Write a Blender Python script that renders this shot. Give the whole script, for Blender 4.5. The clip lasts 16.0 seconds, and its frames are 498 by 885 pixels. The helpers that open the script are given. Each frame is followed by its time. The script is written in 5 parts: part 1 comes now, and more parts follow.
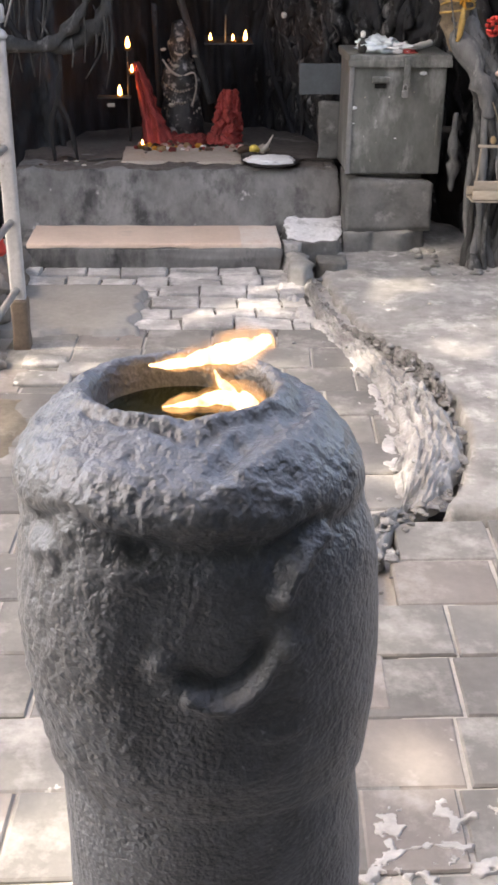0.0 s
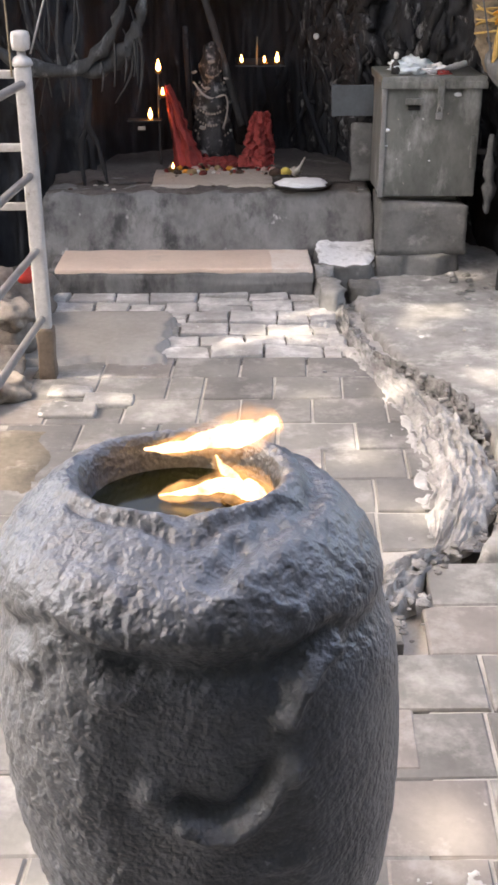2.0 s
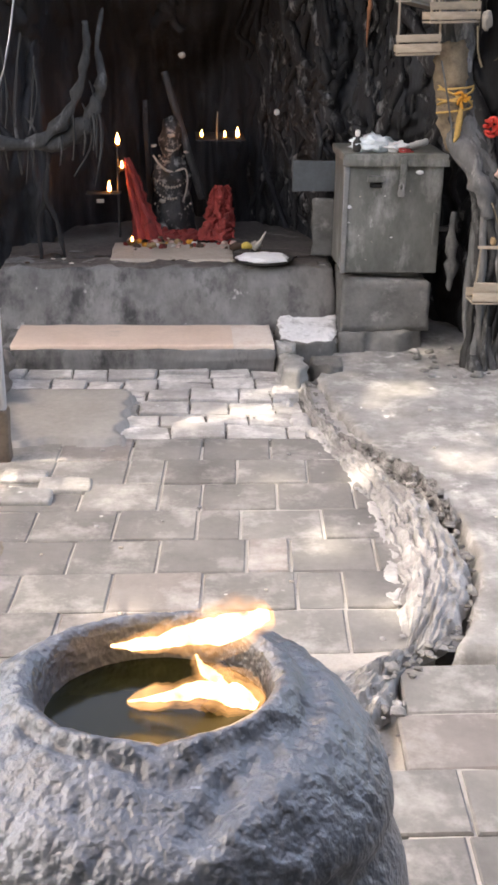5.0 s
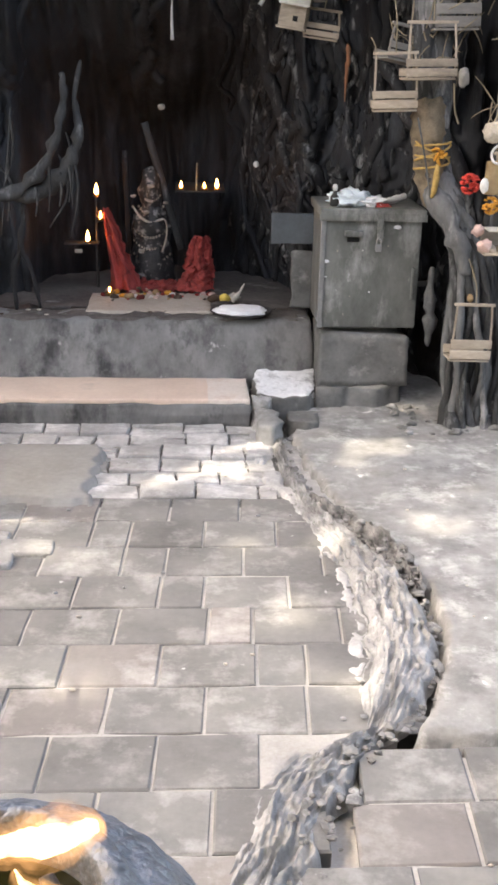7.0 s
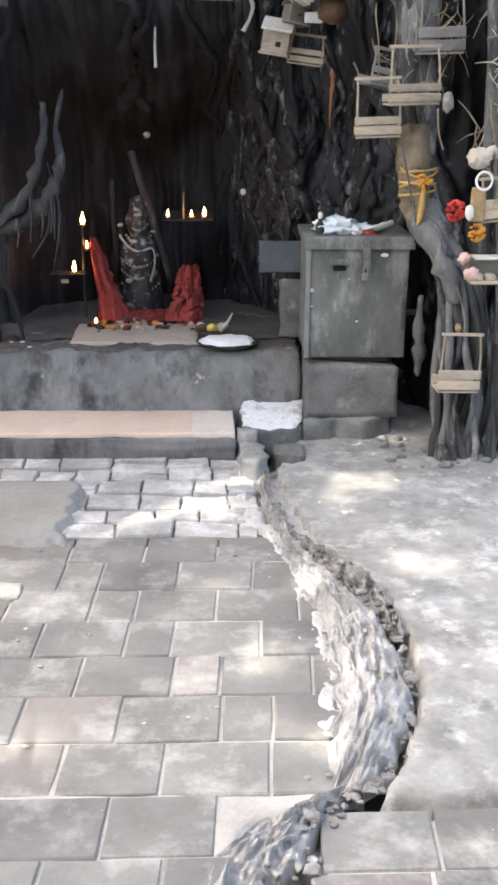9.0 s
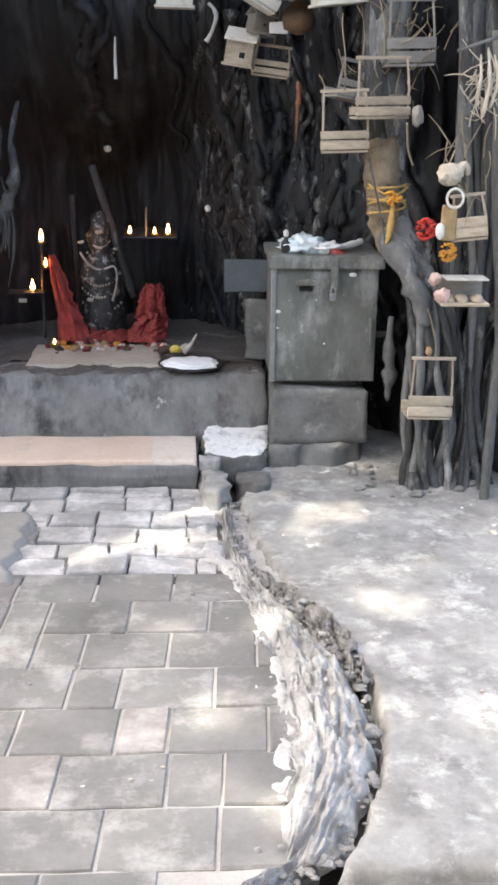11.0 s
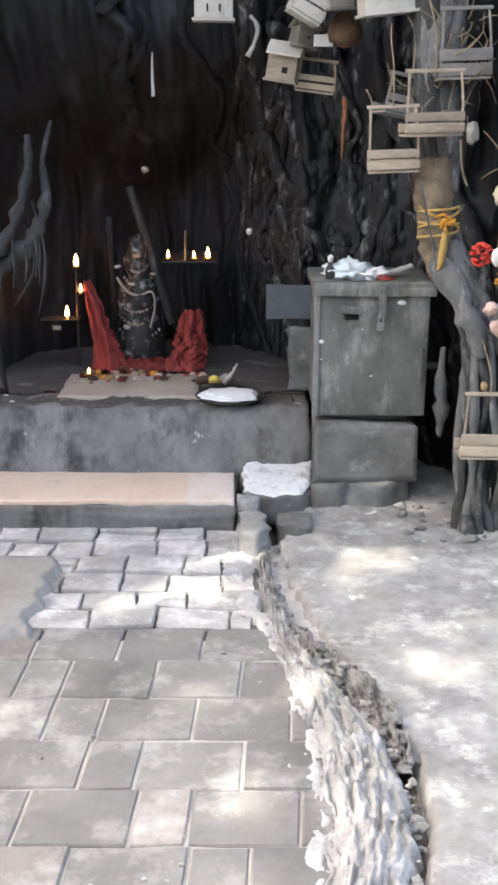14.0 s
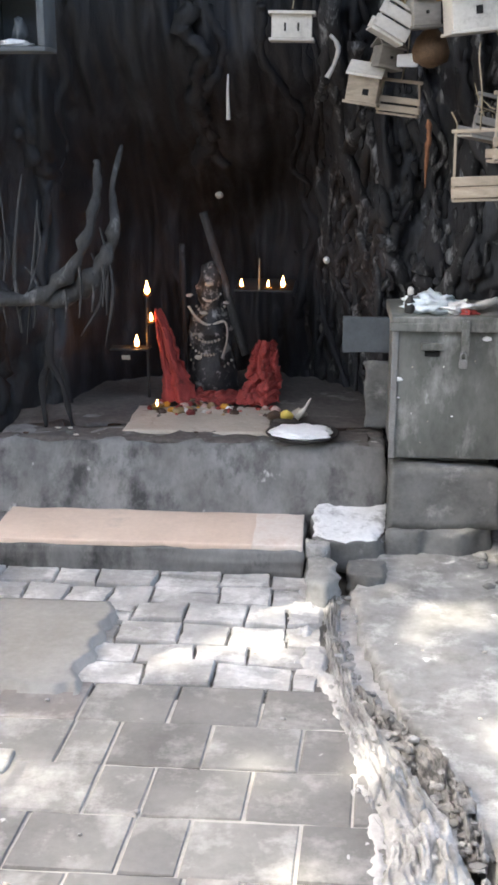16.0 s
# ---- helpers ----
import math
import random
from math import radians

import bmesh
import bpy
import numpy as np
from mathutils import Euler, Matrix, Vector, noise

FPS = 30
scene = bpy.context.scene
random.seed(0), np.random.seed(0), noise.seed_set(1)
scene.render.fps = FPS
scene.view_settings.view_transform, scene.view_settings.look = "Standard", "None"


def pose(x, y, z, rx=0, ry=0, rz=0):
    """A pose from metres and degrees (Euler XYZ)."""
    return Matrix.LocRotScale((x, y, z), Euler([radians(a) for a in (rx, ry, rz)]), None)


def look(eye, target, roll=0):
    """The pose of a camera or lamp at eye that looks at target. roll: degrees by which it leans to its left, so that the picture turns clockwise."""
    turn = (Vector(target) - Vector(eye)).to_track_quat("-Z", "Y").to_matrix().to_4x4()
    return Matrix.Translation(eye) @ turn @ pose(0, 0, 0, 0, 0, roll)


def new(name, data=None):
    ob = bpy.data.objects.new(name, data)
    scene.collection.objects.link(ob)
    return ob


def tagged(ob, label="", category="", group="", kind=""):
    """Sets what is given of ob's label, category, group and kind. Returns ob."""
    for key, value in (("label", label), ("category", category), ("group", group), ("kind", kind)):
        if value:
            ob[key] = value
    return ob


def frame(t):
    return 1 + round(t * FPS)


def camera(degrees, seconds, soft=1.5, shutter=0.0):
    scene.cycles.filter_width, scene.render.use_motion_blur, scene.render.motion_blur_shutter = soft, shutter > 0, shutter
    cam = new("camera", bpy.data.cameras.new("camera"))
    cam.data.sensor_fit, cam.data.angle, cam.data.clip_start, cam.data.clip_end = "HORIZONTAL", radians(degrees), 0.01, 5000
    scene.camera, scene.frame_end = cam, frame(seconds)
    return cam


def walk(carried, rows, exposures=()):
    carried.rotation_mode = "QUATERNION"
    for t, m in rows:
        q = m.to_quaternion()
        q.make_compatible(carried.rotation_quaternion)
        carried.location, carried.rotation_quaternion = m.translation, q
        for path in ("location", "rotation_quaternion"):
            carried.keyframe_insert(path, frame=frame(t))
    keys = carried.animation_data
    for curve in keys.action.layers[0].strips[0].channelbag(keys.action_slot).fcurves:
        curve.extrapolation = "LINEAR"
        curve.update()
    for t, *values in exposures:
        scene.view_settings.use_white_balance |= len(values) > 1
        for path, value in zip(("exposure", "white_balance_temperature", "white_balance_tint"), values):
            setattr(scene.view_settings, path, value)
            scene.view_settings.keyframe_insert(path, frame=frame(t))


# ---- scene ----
cam = camera(25.9, 16.0, 3.0)
PATH = [
    (0, (-0.121, -1.203, 1.311), (-0.033, 0.597, 0.444), 0.7),
    (0.5, (-0.105, -1.168, 1.313), (-0.07, 0.637, 0.451), 0.1),
    (1, (-0.098, -1.147, 1.32), (-0.088, 0.658, 0.459), -0.1),
    (1.5, (-0.094, -1.127, 1.323), (-0.086, 0.681, 0.469), -0.2),
    (2, (-0.095, -1.106, 1.326), (-0.073, 0.707, 0.483), -0.1),
    (2.5, (-0.101, -1.082, 1.327), (-0.062, 0.739, 0.502), 0.1),
    (3, (-0.111, -1.056, 1.328), (-0.051, 0.772, 0.52), 0.5),
    (3.5, (-0.118, -1.035, 1.333), (-0.041, 0.8, 0.541), 0.7),
    (4, (-0.121, -1.017, 1.336), (-0.028, 0.825, 0.562), 0.8),
    (6.5, (-0.052, -0.893, 1.393), (0.058, 0.978, 0.696), 0.9),
    (7, (-0.018, -0.877, 1.403), (0.091, 1.001, 0.723), 1.3),
    (7.5, (0.024, -0.871, 1.417), (0.123, 1.012, 0.75), 1.2),
    (8, (0.06, -0.847, 1.423), (0.143, 1.041, 0.766), 1.0),
    (8.5, (0.093, -0.806, 1.415), (0.166, 1.085, 0.767), 0.6),
    (9, (0.121, -0.765, 1.417), (0.194, 1.127, 0.773), 0.5),
    (9.5, (0.147, -0.72, 1.411), (0.224, 1.174, 0.774), 0.4),
    (12, (0.221, -0.484, 1.403), (0.34, 1.417, 0.793), 1.1),
    (12.5, (0.23, -0.446, 1.409), (0.334, 1.457, 0.802), 1.1),
    (13, (0.236, -0.403, 1.41), (0.312, 1.502, 0.807), 1.0),
    (13.5, (0.244, -0.36, 1.406), (0.286, 1.548, 0.809), 0.7),
    (14, (0.26, -0.31, 1.408), (0.266, 1.6, 0.814), 0.2),
    (14.5, (0.283, -0.254, 1.412), (0.254, 1.657, 0.821), -0.3),
    (15, (0.296, -0.197, 1.417), (0.233, 1.715, 0.833), -0.3),
    (15.5, (0.303, -0.145, 1.426), (0.195, 1.767, 0.849), -0.2),
    (16, (0.305, -0.092, 1.423), (0.154, 1.821, 0.86), 0.0),
]
walk(cam, [(t, look(e, g, r)) for t, e, g, r in PATH],
     [(0, 2.70, 7750, 13), (3.5, 2.82, 7800, 13), (6.5, 2.88, 7750, 11), (8.5, 3.02, 7120, 7), (16, 3.05, 7100, 7)])

# ---- world and light ----
SUN_ELEV, SUN_AZ = 62.0, 262.0      # degrees; azimuth clockwise from +y seen from above
world = bpy.data.worlds.new("sky")
scene.world = world
world.use_nodes = True
wn = world.node_tree.nodes
sky = wn.new("ShaderNodeTexSky")
sky.sky_type = "NISHITA"
sky.sun_disc = False
sky.sun_elevation = radians(SUN_ELEV)
sky.dust_density = 4.0
sky.air_density = 0.9
sky.ozone_density = 0.6
sky.sun_rotation = radians(SUN_AZ)
world.node_tree.links.new(sky.outputs[0], wn["Background"].inputs[0])
wn["Background"].inputs[1].default_value = 0.15
sun_dir = Vector((math.sin(radians(SUN_AZ)) * math.cos(radians(SUN_ELEV)),
                  math.cos(radians(SUN_AZ)) * math.cos(radians(SUN_ELEV)),
                  math.sin(radians(SUN_ELEV))))
sun = new("sun", bpy.data.lights.new("sun", "SUN"))
sun.data.energy, sun.data.angle, sun.data.color = 1.0, radians(0.5), (1.0, 0.95, 0.88)
sun.matrix_world = look(sun_dir * 20, (0, 0, 0))

# ---- materials ----
def material(name, dark, light, rough=0.85, scale=6.0, fine=60.0, bump=0.3, depth=0.004, stain=None, stain_scale=2.0,
             stain_at=0.55, per_object=0.0, metallic=0.0, stretch=(1, 1, 1), per_island=0.0, speck=None, speck_at=0.70, coat=0.0, specular=0.5, hammer=None, fine_w=0.45, stain_w=0.1):
    """A surface of two tones mixed at two scales, with stains, specks and fine relief, in metres."""
    m = bpy.data.materials.new(name)
    m.use_nodes = True
    nt = m.node_tree
    N, L = nt.nodes, nt.links
    b = N["Principled BSDF"]
    b.inputs["Roughness"].default_value = rough
    b.inputs["Metallic"].default_value = metallic
    b.inputs["Coat Weight"].default_value = coat
    b.inputs["Coat Roughness"].default_value = 0.25
    b.inputs["Specular IOR Level"].default_value = specular
    geo = N.new("ShaderNodeNewGeometry")
    mapping = N.new("ShaderNodeMapping")
    mapping.inputs["Scale"].default_value = stretch
    L.new(geo.outputs["Position"], mapping.inputs["Vector"])
    P = mapping.outputs["Vector"]

    def tex(s, detail, roughness=0.6):
        n = N.new("ShaderNodeTexNoise")
        n.inputs["Scale"].default_value, n.inputs["Detail"].default_value, n.inputs["Roughness"].default_value = s, detail, roughness
        L.new(P, n.inputs["Vector"])
        return n.outputs["Fac"]

    def ramp(fac, a, z):
        r = N.new("ShaderNodeMapRange")
        r.inputs["From Min"].default_value, r.inputs["From Max"].default_value = a, z
        L.new(fac, r.inputs["Value"])
        return r.outputs["Result"]

    def mix(fac, a, z):
        x = N.new("ShaderNodeMix")
        x.data_type = "RGBA"
        L.new(fac, x.inputs["Factor"])
        for sock, v in ((x.inputs["A"], a), (x.inputs["B"], z)):
            if isinstance(v, tuple):
                sock.default_value = (*v, 1)
            else:
                L.new(v, sock)
        return x.outputs["Result"]

    big, small = tex(scale, 6), tex(fine, 5, 0.7)
    add = N.new("ShaderNodeMath")
    add.operation = "MULTIPLY_ADD"
    add.inputs[1].default_value = fine_w
    L.new(small, add.inputs[0])
    half = N.new("ShaderNodeMath")
    half.operation = "MULTIPLY"
    half.inputs[1].default_value = 1 - fine_w
    L.new(big, half.inputs[0])
    L.new(half.outputs[0], add.inputs[2])
    col = mix(ramp(add.outputs[0], 0.33, 0.67), dark, light)
    if stain:
        col = mix(ramp(tex(stain_scale, 8, 0.7), stain_at, stain_at + stain_w), col, stain)
    if speck:
        col = mix(ramp(tex(fine * 0.5, 3, 0.5), speck_at, speck_at + 0.04), col, speck)
    if per_object or per_island:
        if per_object:
            src = N.new("ShaderNodeObjectInfo").outputs["Random"]
        else:
            src = geo.outputs["Random Per Island"]
        amount = per_object or per_island
        v = N.new("ShaderNodeMapRange")
        v.inputs["To Min"].default_value, v.inputs["To Max"].default_value = 1 - amount, 1 + amount
        L.new(src, v.inputs["Value"])
        h = N.new("ShaderNodeHueSaturation")
        L.new(v.outputs["Result"], h.inputs["Value"])
        L.new(col, h.inputs["Color"])
        col = h.outputs["Color"]
    L.new(col, b.inputs["Base Color"])
    rr = ramp(small, 0.2, 0.8)
    r2 = N.new("ShaderNodeMapRange")
    r2.inputs["To Min"].default_value, r2.inputs["To Max"].default_value = max(rough - 0.12, 0.05), min(rough + 0.1, 1)
    L.new(rr, r2.inputs["Value"])
    L.new(r2.outputs["Result"], b.inputs["Roughness"])
    bp = N.new("ShaderNodeBump")
    bp.inputs["Strength"].default_value, bp.inputs["Distance"].default_value = bump, depth
    L.new(add.outputs[0], bp.inputs["Height"])
    if hammer:
        hb = N.new("ShaderNodeBump")
        hb.inputs["Strength"].default_value, hb.inputs["Distance"].default_value = 1.0, hammer[1]
        L.new(tex(hammer[0], 1.5, 0.5), hb.inputs["Height"])
        L.new(bp.outputs["Normal"], hb.inputs["Normal"])
        bp = hb
    L.new(bp.outputs["Normal"], b.inputs["Normal"])
    return m


def glow(name, color, strength):
    m = bpy.data.materials.new(name)
    m.use_nodes = True
    b = m.node_tree.nodes["Principled BSDF"]
    b.inputs["Base Color"].default_value = (*color, 1)
    b.inputs["Emission Color"].default_value = (*color, 1)
    b.inputs["Emission Strength"].default_value = strength
    return m


PAVER = material("paver_concrete", (0.125, 0.122, 0.116), (0.235, 0.229, 0.218), 0.85, 4, 45, 0.4, 0.004, stain=(0.40, 0.39, 0.37), stain_scale=5, stain_at=0.50, stain_w=0.22, per_object=0.20, fine_w=0.30, speck=(0.46, 0.45, 0.43), speck_at=0.72)
PAVER_PINK = material("pinkish_paver_concrete", (0.165, 0.150, 0.140), (0.27, 0.248, 0.232), 0.85, 4, 45, 0.4, 0.004, stain=(0.42, 0.40, 0.38), stain_scale=5, stain_at=0.50, stain_w=0.22, per_object=0.15, fine_w=0.30, speck=(0.46, 0.45, 0.43), speck_at=0.72)
SAND = material("joint_sand", (0.30, 0.287, 0.26), (0.46, 0.44, 0.41), 0.95, 9, 120, 0.5, 0.004, stain=(0.2, 0.19, 0.17), stain_at=0.6)
CEMENT = material("worn_cement", (0.150, 0.147, 0.140), (0.37, 0.363, 0.349), 0.9, 6.5, 30, 0.8, 0.012, stain=(0.50, 0.49, 0.472), stain_scale=7.5, stain_at=0.52, stain_w=0.18, fine_w=0.35, speck=(0.66, 0.64, 0.61), speck_at=0.70)
PLASTER = material("sooty_plaster", (0.085, 0.084, 0.081), (0.25, 0.246, 0.237), 0.9, 5, 30, 0.6, 0.008, stain=(0.045, 0.045, 0.045), stain_scale=5.5, stain_at=0.50, stain_w=0.15, stretch=(1, 1, 0.5), fine_w=0.35, speck=(0.40, 0.39, 0.37), speck_at=0.69)
PINK = material("pink_tile", (0.58, 0.44, 0.35), (0.74, 0.59, 0.48), 0.6, 4, 50, 0.15, 0.002, stain=(0.46, 0.37, 0.31), stain_scale=5, stain_at=0.56, stain_w=0.2)
WALLSTONE = material("dark_stone", (0.085, 0.085, 0.08), (0.22, 0.217, 0.205), 0.85, 7, 60, 0.6, 0.006, stain=(0.36, 0.35, 0.33), stain_scale=8, stain_at=0.58, stain_w=0.16, fine_w=0.3)
LIME = material("limewashed_stone", (0.58, 0.58, 0.575), (0.84, 0.84, 0.835), 0.85, 10, 60, 0.8, 0.008, stain=(0.22, 0.217, 0.21), stain_scale=9, stain_at=0.50, stain_w=0.14)
# soot and the hollow's hazy bluish shade, both put into one near-black tone
SOOT_SHADE = material("sooty_shaded_bark", (0.0050, 0.0054, 0.0067), (0.0165, 0.0178, 0.0220), 0.72, 6, 45, 0.8, 0.016, stain=(0.046, 0.050, 0.058), stain_scale=4.5, stain_at=0.50, stain_w=0.22, stretch=(1, 1, 0.28))
BARK = material("grey_bark", (0.05, 0.05, 0.05), (0.17, 0.17, 0.166), 0.88, 9, 80, 0.8, 0.01, stain=(0.30, 0.29, 0.28), stain_scale=14, stain_at=0.6, stretch=(1, 1, 0.3))
BARK_MID = material("sooty_grey_bark", (0.018, 0.018, 0.018), (0.075, 0.075, 0.074), 0.88, 9, 80, 0.9, 0.012, stain=(0.21, 0.21, 0.205), stain_scale=13, stain_at=0.55, stain_w=0.14, stretch=(1, 1, 0.4))
BARK_DARK = material("sooty_root_bark", (0.008, 0.008, 0.009), (0.021, 0.021, 0.0235), 0.85, 9, 70, 0.8, 0.010, stain=(0.09, 0.09, 0.094), stain_scale=19, stain_at=0.60, stretch=(1, 1, 0.35))
ROOT_DARK = material("rotten_root", (0.09, 0.087, 0.083), (0.36, 0.35, 0.34), 0.9, 18, 70, 0.9, 0.014, stain=(0.03, 0.03, 0.028), stain_scale=16, stain_at=0.55)
BOARD = material("grey_painted_board", (0.075, 0.085, 0.09), (0.13, 0.145, 0.155), 0.8, 8, 60, 0.3, 0.003)
EARTHSTEEL = material("rusty_steel", (0.10, 0.075, 0.055), (0.22, 0.17, 0.13), 0.8, 12, 70, 0.4, 0.003)
ROOT = material("bleached_root", (0.17, 0.167, 0.161), (0.40, 0.394, 0.385), 0.92, 11, 60, 0.9, 0.014, stain=(0.55, 0.543, 0.53), stain_scale=10, stain_at=0.52, stain_w=0.2, fine_w=0.3)
BOXPAINT = material("grey_green_paint", (0.070, 0.074, 0.066), (0.185, 0.19, 0.174), 0.42, 5, 40, 0.14, 0.002, stain=(0.40, 0.40, 0.38), stain_scale=6.5, stain_at=0.52, stain_w=0.2, stretch=(1, 1, 0.5), fine_w=0.25, speck=(0.42, 0.42, 0.40), speck_at=0.72)
# the sky's bluish reflection is put into this black stone's base colour
POTSTONE = material("oiled_stone_sky_tinted", (0.052, 0.058, 0.069), (0.165, 0.183, 0.216), 0.40, 26, 190, 0.5, 0.003, speck=(0.26, 0.28, 0.31), speck_at=0.70, coat=0.2, specular=0.9, hammer=(190, 0.0026))
WOOD = material("pale_raw_wood", (0.24, 0.19, 0.14), (0.46, 0.385, 0.295), 0.78, 9, 90, 0.3, 0.002, stain=(0.17, 0.14, 0.11), stain_scale=12, stain_at=0.56, stain_w=0.15, per_object=0.18, stretch=(0.3, 1, 1))
GREYWOOD = material("weathered_wood", (0.16, 0.145, 0.13), (0.30, 0.28, 0.25), 0.8, 9, 90, 0.3, 0.002, per_object=0.2, stretch=(0.3, 1, 1))
WHITEWOOD = material("cream_painted_wood", (0.44, 0.41, 0.36), (0.64, 0.61, 0.55), 0.65, 9, 60, 0.15, 0.002, stain=(0.28, 0.25, 0.21), stain_scale=8, stain_at=0.56, stain_w=0.15)
# black blocks of this paint in the shade inside slots and windows
HOLE = material("painted_dark_opening", (0.004, 0.004, 0.004), (0.01, 0.01, 0.01), 0.9)
STEEL = material("white_painted_steel", (0.34, 0.33, 0.32), (0.56, 0.55, 0.54), 0.45, 9, 60, 0.15, 0.002, stain=(0.20, 0.17, 0.14), stain_scale=10, stain_at=0.62)
GREYSTEEL = material("bare_grey_steel", (0.22, 0.22, 0.22), (0.36, 0.36, 0.355), 0.4, 12, 90, 0.15, 0.002, metallic=0.5)
CLOTHRED = material("red_cloth", (0.19, 0.028, 0.025), (0.42, 0.066, 0.056), 0.85, 22, 140, 0.8, 0.008, stain=(0.10, 0.020, 0.017), stain_scale=14, stain_at=0.54, stain_w=0.15, per_object=0.25)
CLOTHBRIGHT = material("bright_red", (0.50, 0.03, 0.02), (0.68, 0.07, 0.05), 0.7, 30, 120, 0.5, 0.004)
CLOTHPINK = material("faded_pink_cloth", (0.42, 0.27, 0.23), (0.62, 0.45, 0.39), 0.85, 30, 120, 0.5, 0.004)
TASSEL = material("faded_orange", (0.14, 0.055, 0.025), (0.30, 0.13, 0.065), 0.85, 30, 120, 0.5, 0.004)
CLOTHORANGE = material("marigold_orange", (0.50, 0.20, 0.02), (0.72, 0.36, 0.05), 0.85, 40, 160, 0.7, 0.004)
CLOTHWHITE = material("off_white_cloth", (0.52, 0.50, 0.46), (0.76, 0.74, 0.70), 0.85, 20, 160, 0.5, 0.004, stain=(0.35, 0.31, 0.26), stain_at=0.6)
CLOTHTAN = material("dusty_tan_cloth", (0.34, 0.29, 0.22), (0.58, 0.52, 0.43), 0.85, 20, 160, 0.5, 0.004)
PAPERBLUE = material("pale_blue_paper", (0.55, 0.64, 0.68), (0.80, 0.85, 0.88), 0.7, 20, 120, 0.2, 0.002, stain=(0.25, 0.36, 0.38), stain_scale=12, stain_at=0.57)
PAPERWHITE = material("white_paper", (0.70, 0.70, 0.70), (0.86, 0.86, 0.86), 0.7, 20, 120, 0.2, 0.002)
JUTE = material("jute_sacking", (0.24, 0.16, 0.08), (0.42, 0.29, 0.15), 0.9, 30, 200, 0.8, 0.004)
STRAW = material("dry_straw", (0.16, 0.13, 0.09), (0.34, 0.28, 0.19), 0.9, 30, 150, 0.5, 0.003, per_island=0.3)
BRASS = material("tarnished_brass", (0.18, 0.11, 0.04), (0.42, 0.28, 0.11), 0.4, 20, 90, 0.2, 0.002, metallic=0.9)
IRON = material("black_iron", (0.012, 0.012, 0.012), (0.04, 0.038, 0.036), 0.6, 20, 90, 0.3, 0.002)
FLOUR = material("white_flour", (0.78, 0.78, 0.77), (0.88, 0.88, 0.87), 0.95, 20, 120, 0.6, 0.004)
YELLOW = material("banana_yellow", (0.62, 0.45, 0.07), (0.75, 0.58, 0.14), 0.6, 20, 90, 0.2, 0.001, stain=(0.12, 0.07, 0.02), stain_scale=18, stain_at=0.6)
BROWN = material("brown_peel", (0.03, 0.018, 0.012), (0.09, 0.05, 0.03), 0.7, 20, 90, 0.5, 0.002)
SLAB = material("pale_worn_slab", (0.34, 0.295, 0.24), (0.52, 0.46, 0.385), 0.75, 6, 60, 0.3, 0.003, stain=(0.18, 0.155, 0.13), stain_scale=9, stain_at=0.57, stain_w=0.14)
IDOL = material("oiled_black_idol", (0.010, 0.010, 0.011), (0.05, 0.048, 0.047), 0.5, 26, 90, 0.8, 0.008, stain=(0.34, 0.32, 0.30), stain_scale=24, stain_at=0.54, stain_w=0.08)
FIELDSTONE = material("brown_field_stone", (0.14, 0.12, 0.105), (0.34, 0.30, 0.26), 0.9, 8, 60, 0.6, 0.006, per_object=0.25)
LEAF = material("banyan_leaf", (0.035, 0.06, 0.02), (0.07, 0.11, 0.035), 0.5, 3, 20, 0.1, 0.001, per_island=0.3)
DRYLEAF = material("dry_pale_leaf", (0.45, 0.40, 0.32), (0.68, 0.64, 0.56), 0.8, 30, 90, 0.3, 0.001)
EARTH = material("dark_earth", (0.045, 0.042, 0.036), (0.12, 0.11, 0.095), 0.7, 9, 60, 0.5, 0.004, stain=(0.2, 0.18, 0.15), stain_at=0.6)
FLAME = glow("lamp_flame", (1.0, 0.40, 0.11), 8.5)

OIL = bpy.data.materials.new("lamp_oil")
OIL.use_nodes = True
OIL.node_tree.nodes["Principled BSDF"].inputs["Base Color"].default_value = (0.014, 0.014, 0.004, 1)
OIL.node_tree.nodes["Principled BSDF"].inputs["Specular IOR Level"].default_value = 0.15
OIL.node_tree.nodes["Principled BSDF"].inputs["Roughness"].default_value = 0.10


def fire(name, color, strength, solid):
    """Glowing gas: lets what lies behind it through, in torn patches."""
    m = bpy.data.materials.new(name)
    m.use_nodes = True
    N, L = m.node_tree.nodes, m.node_tree.links
    N.remove(N["Principled BSDF"])
    geo = N.new("ShaderNodeNewGeometry")
    n = N.new("ShaderNodeTexNoise")
    n.inputs["Scale"].default_value, n.inputs["Detail"].default_value = 55, 3
    L.new(geo.outputs["Position"], n.inputs["Vector"])
    e = N.new("ShaderNodeEmission")
    e.inputs["Strength"].default_value = strength
    e.inputs["Color"].default_value = (*color, 1)
    t = N.new("ShaderNodeBsdfTransparent")
    mx = N.new("ShaderNodeMixShader")
    k = N.new("ShaderNodeMapRange")
    k.inputs["From Min"].default_value, k.inputs["From Max"].default_value = 0.3, 0.7
    k.inputs["To Min"].default_value, k.inputs["To Max"].default_value = 0.0, solid
    L.new(n.outputs["Fac"], k.inputs["Value"])
    L.new(k.outputs["Result"], mx.inputs["Fac"])
    L.new(t.outputs[0], mx.inputs[1])
    L.new(e.outputs[0], mx.inputs[2])
    L.new(mx.outputs[0], N["Material Output"].inputs["Surface"])
    return m


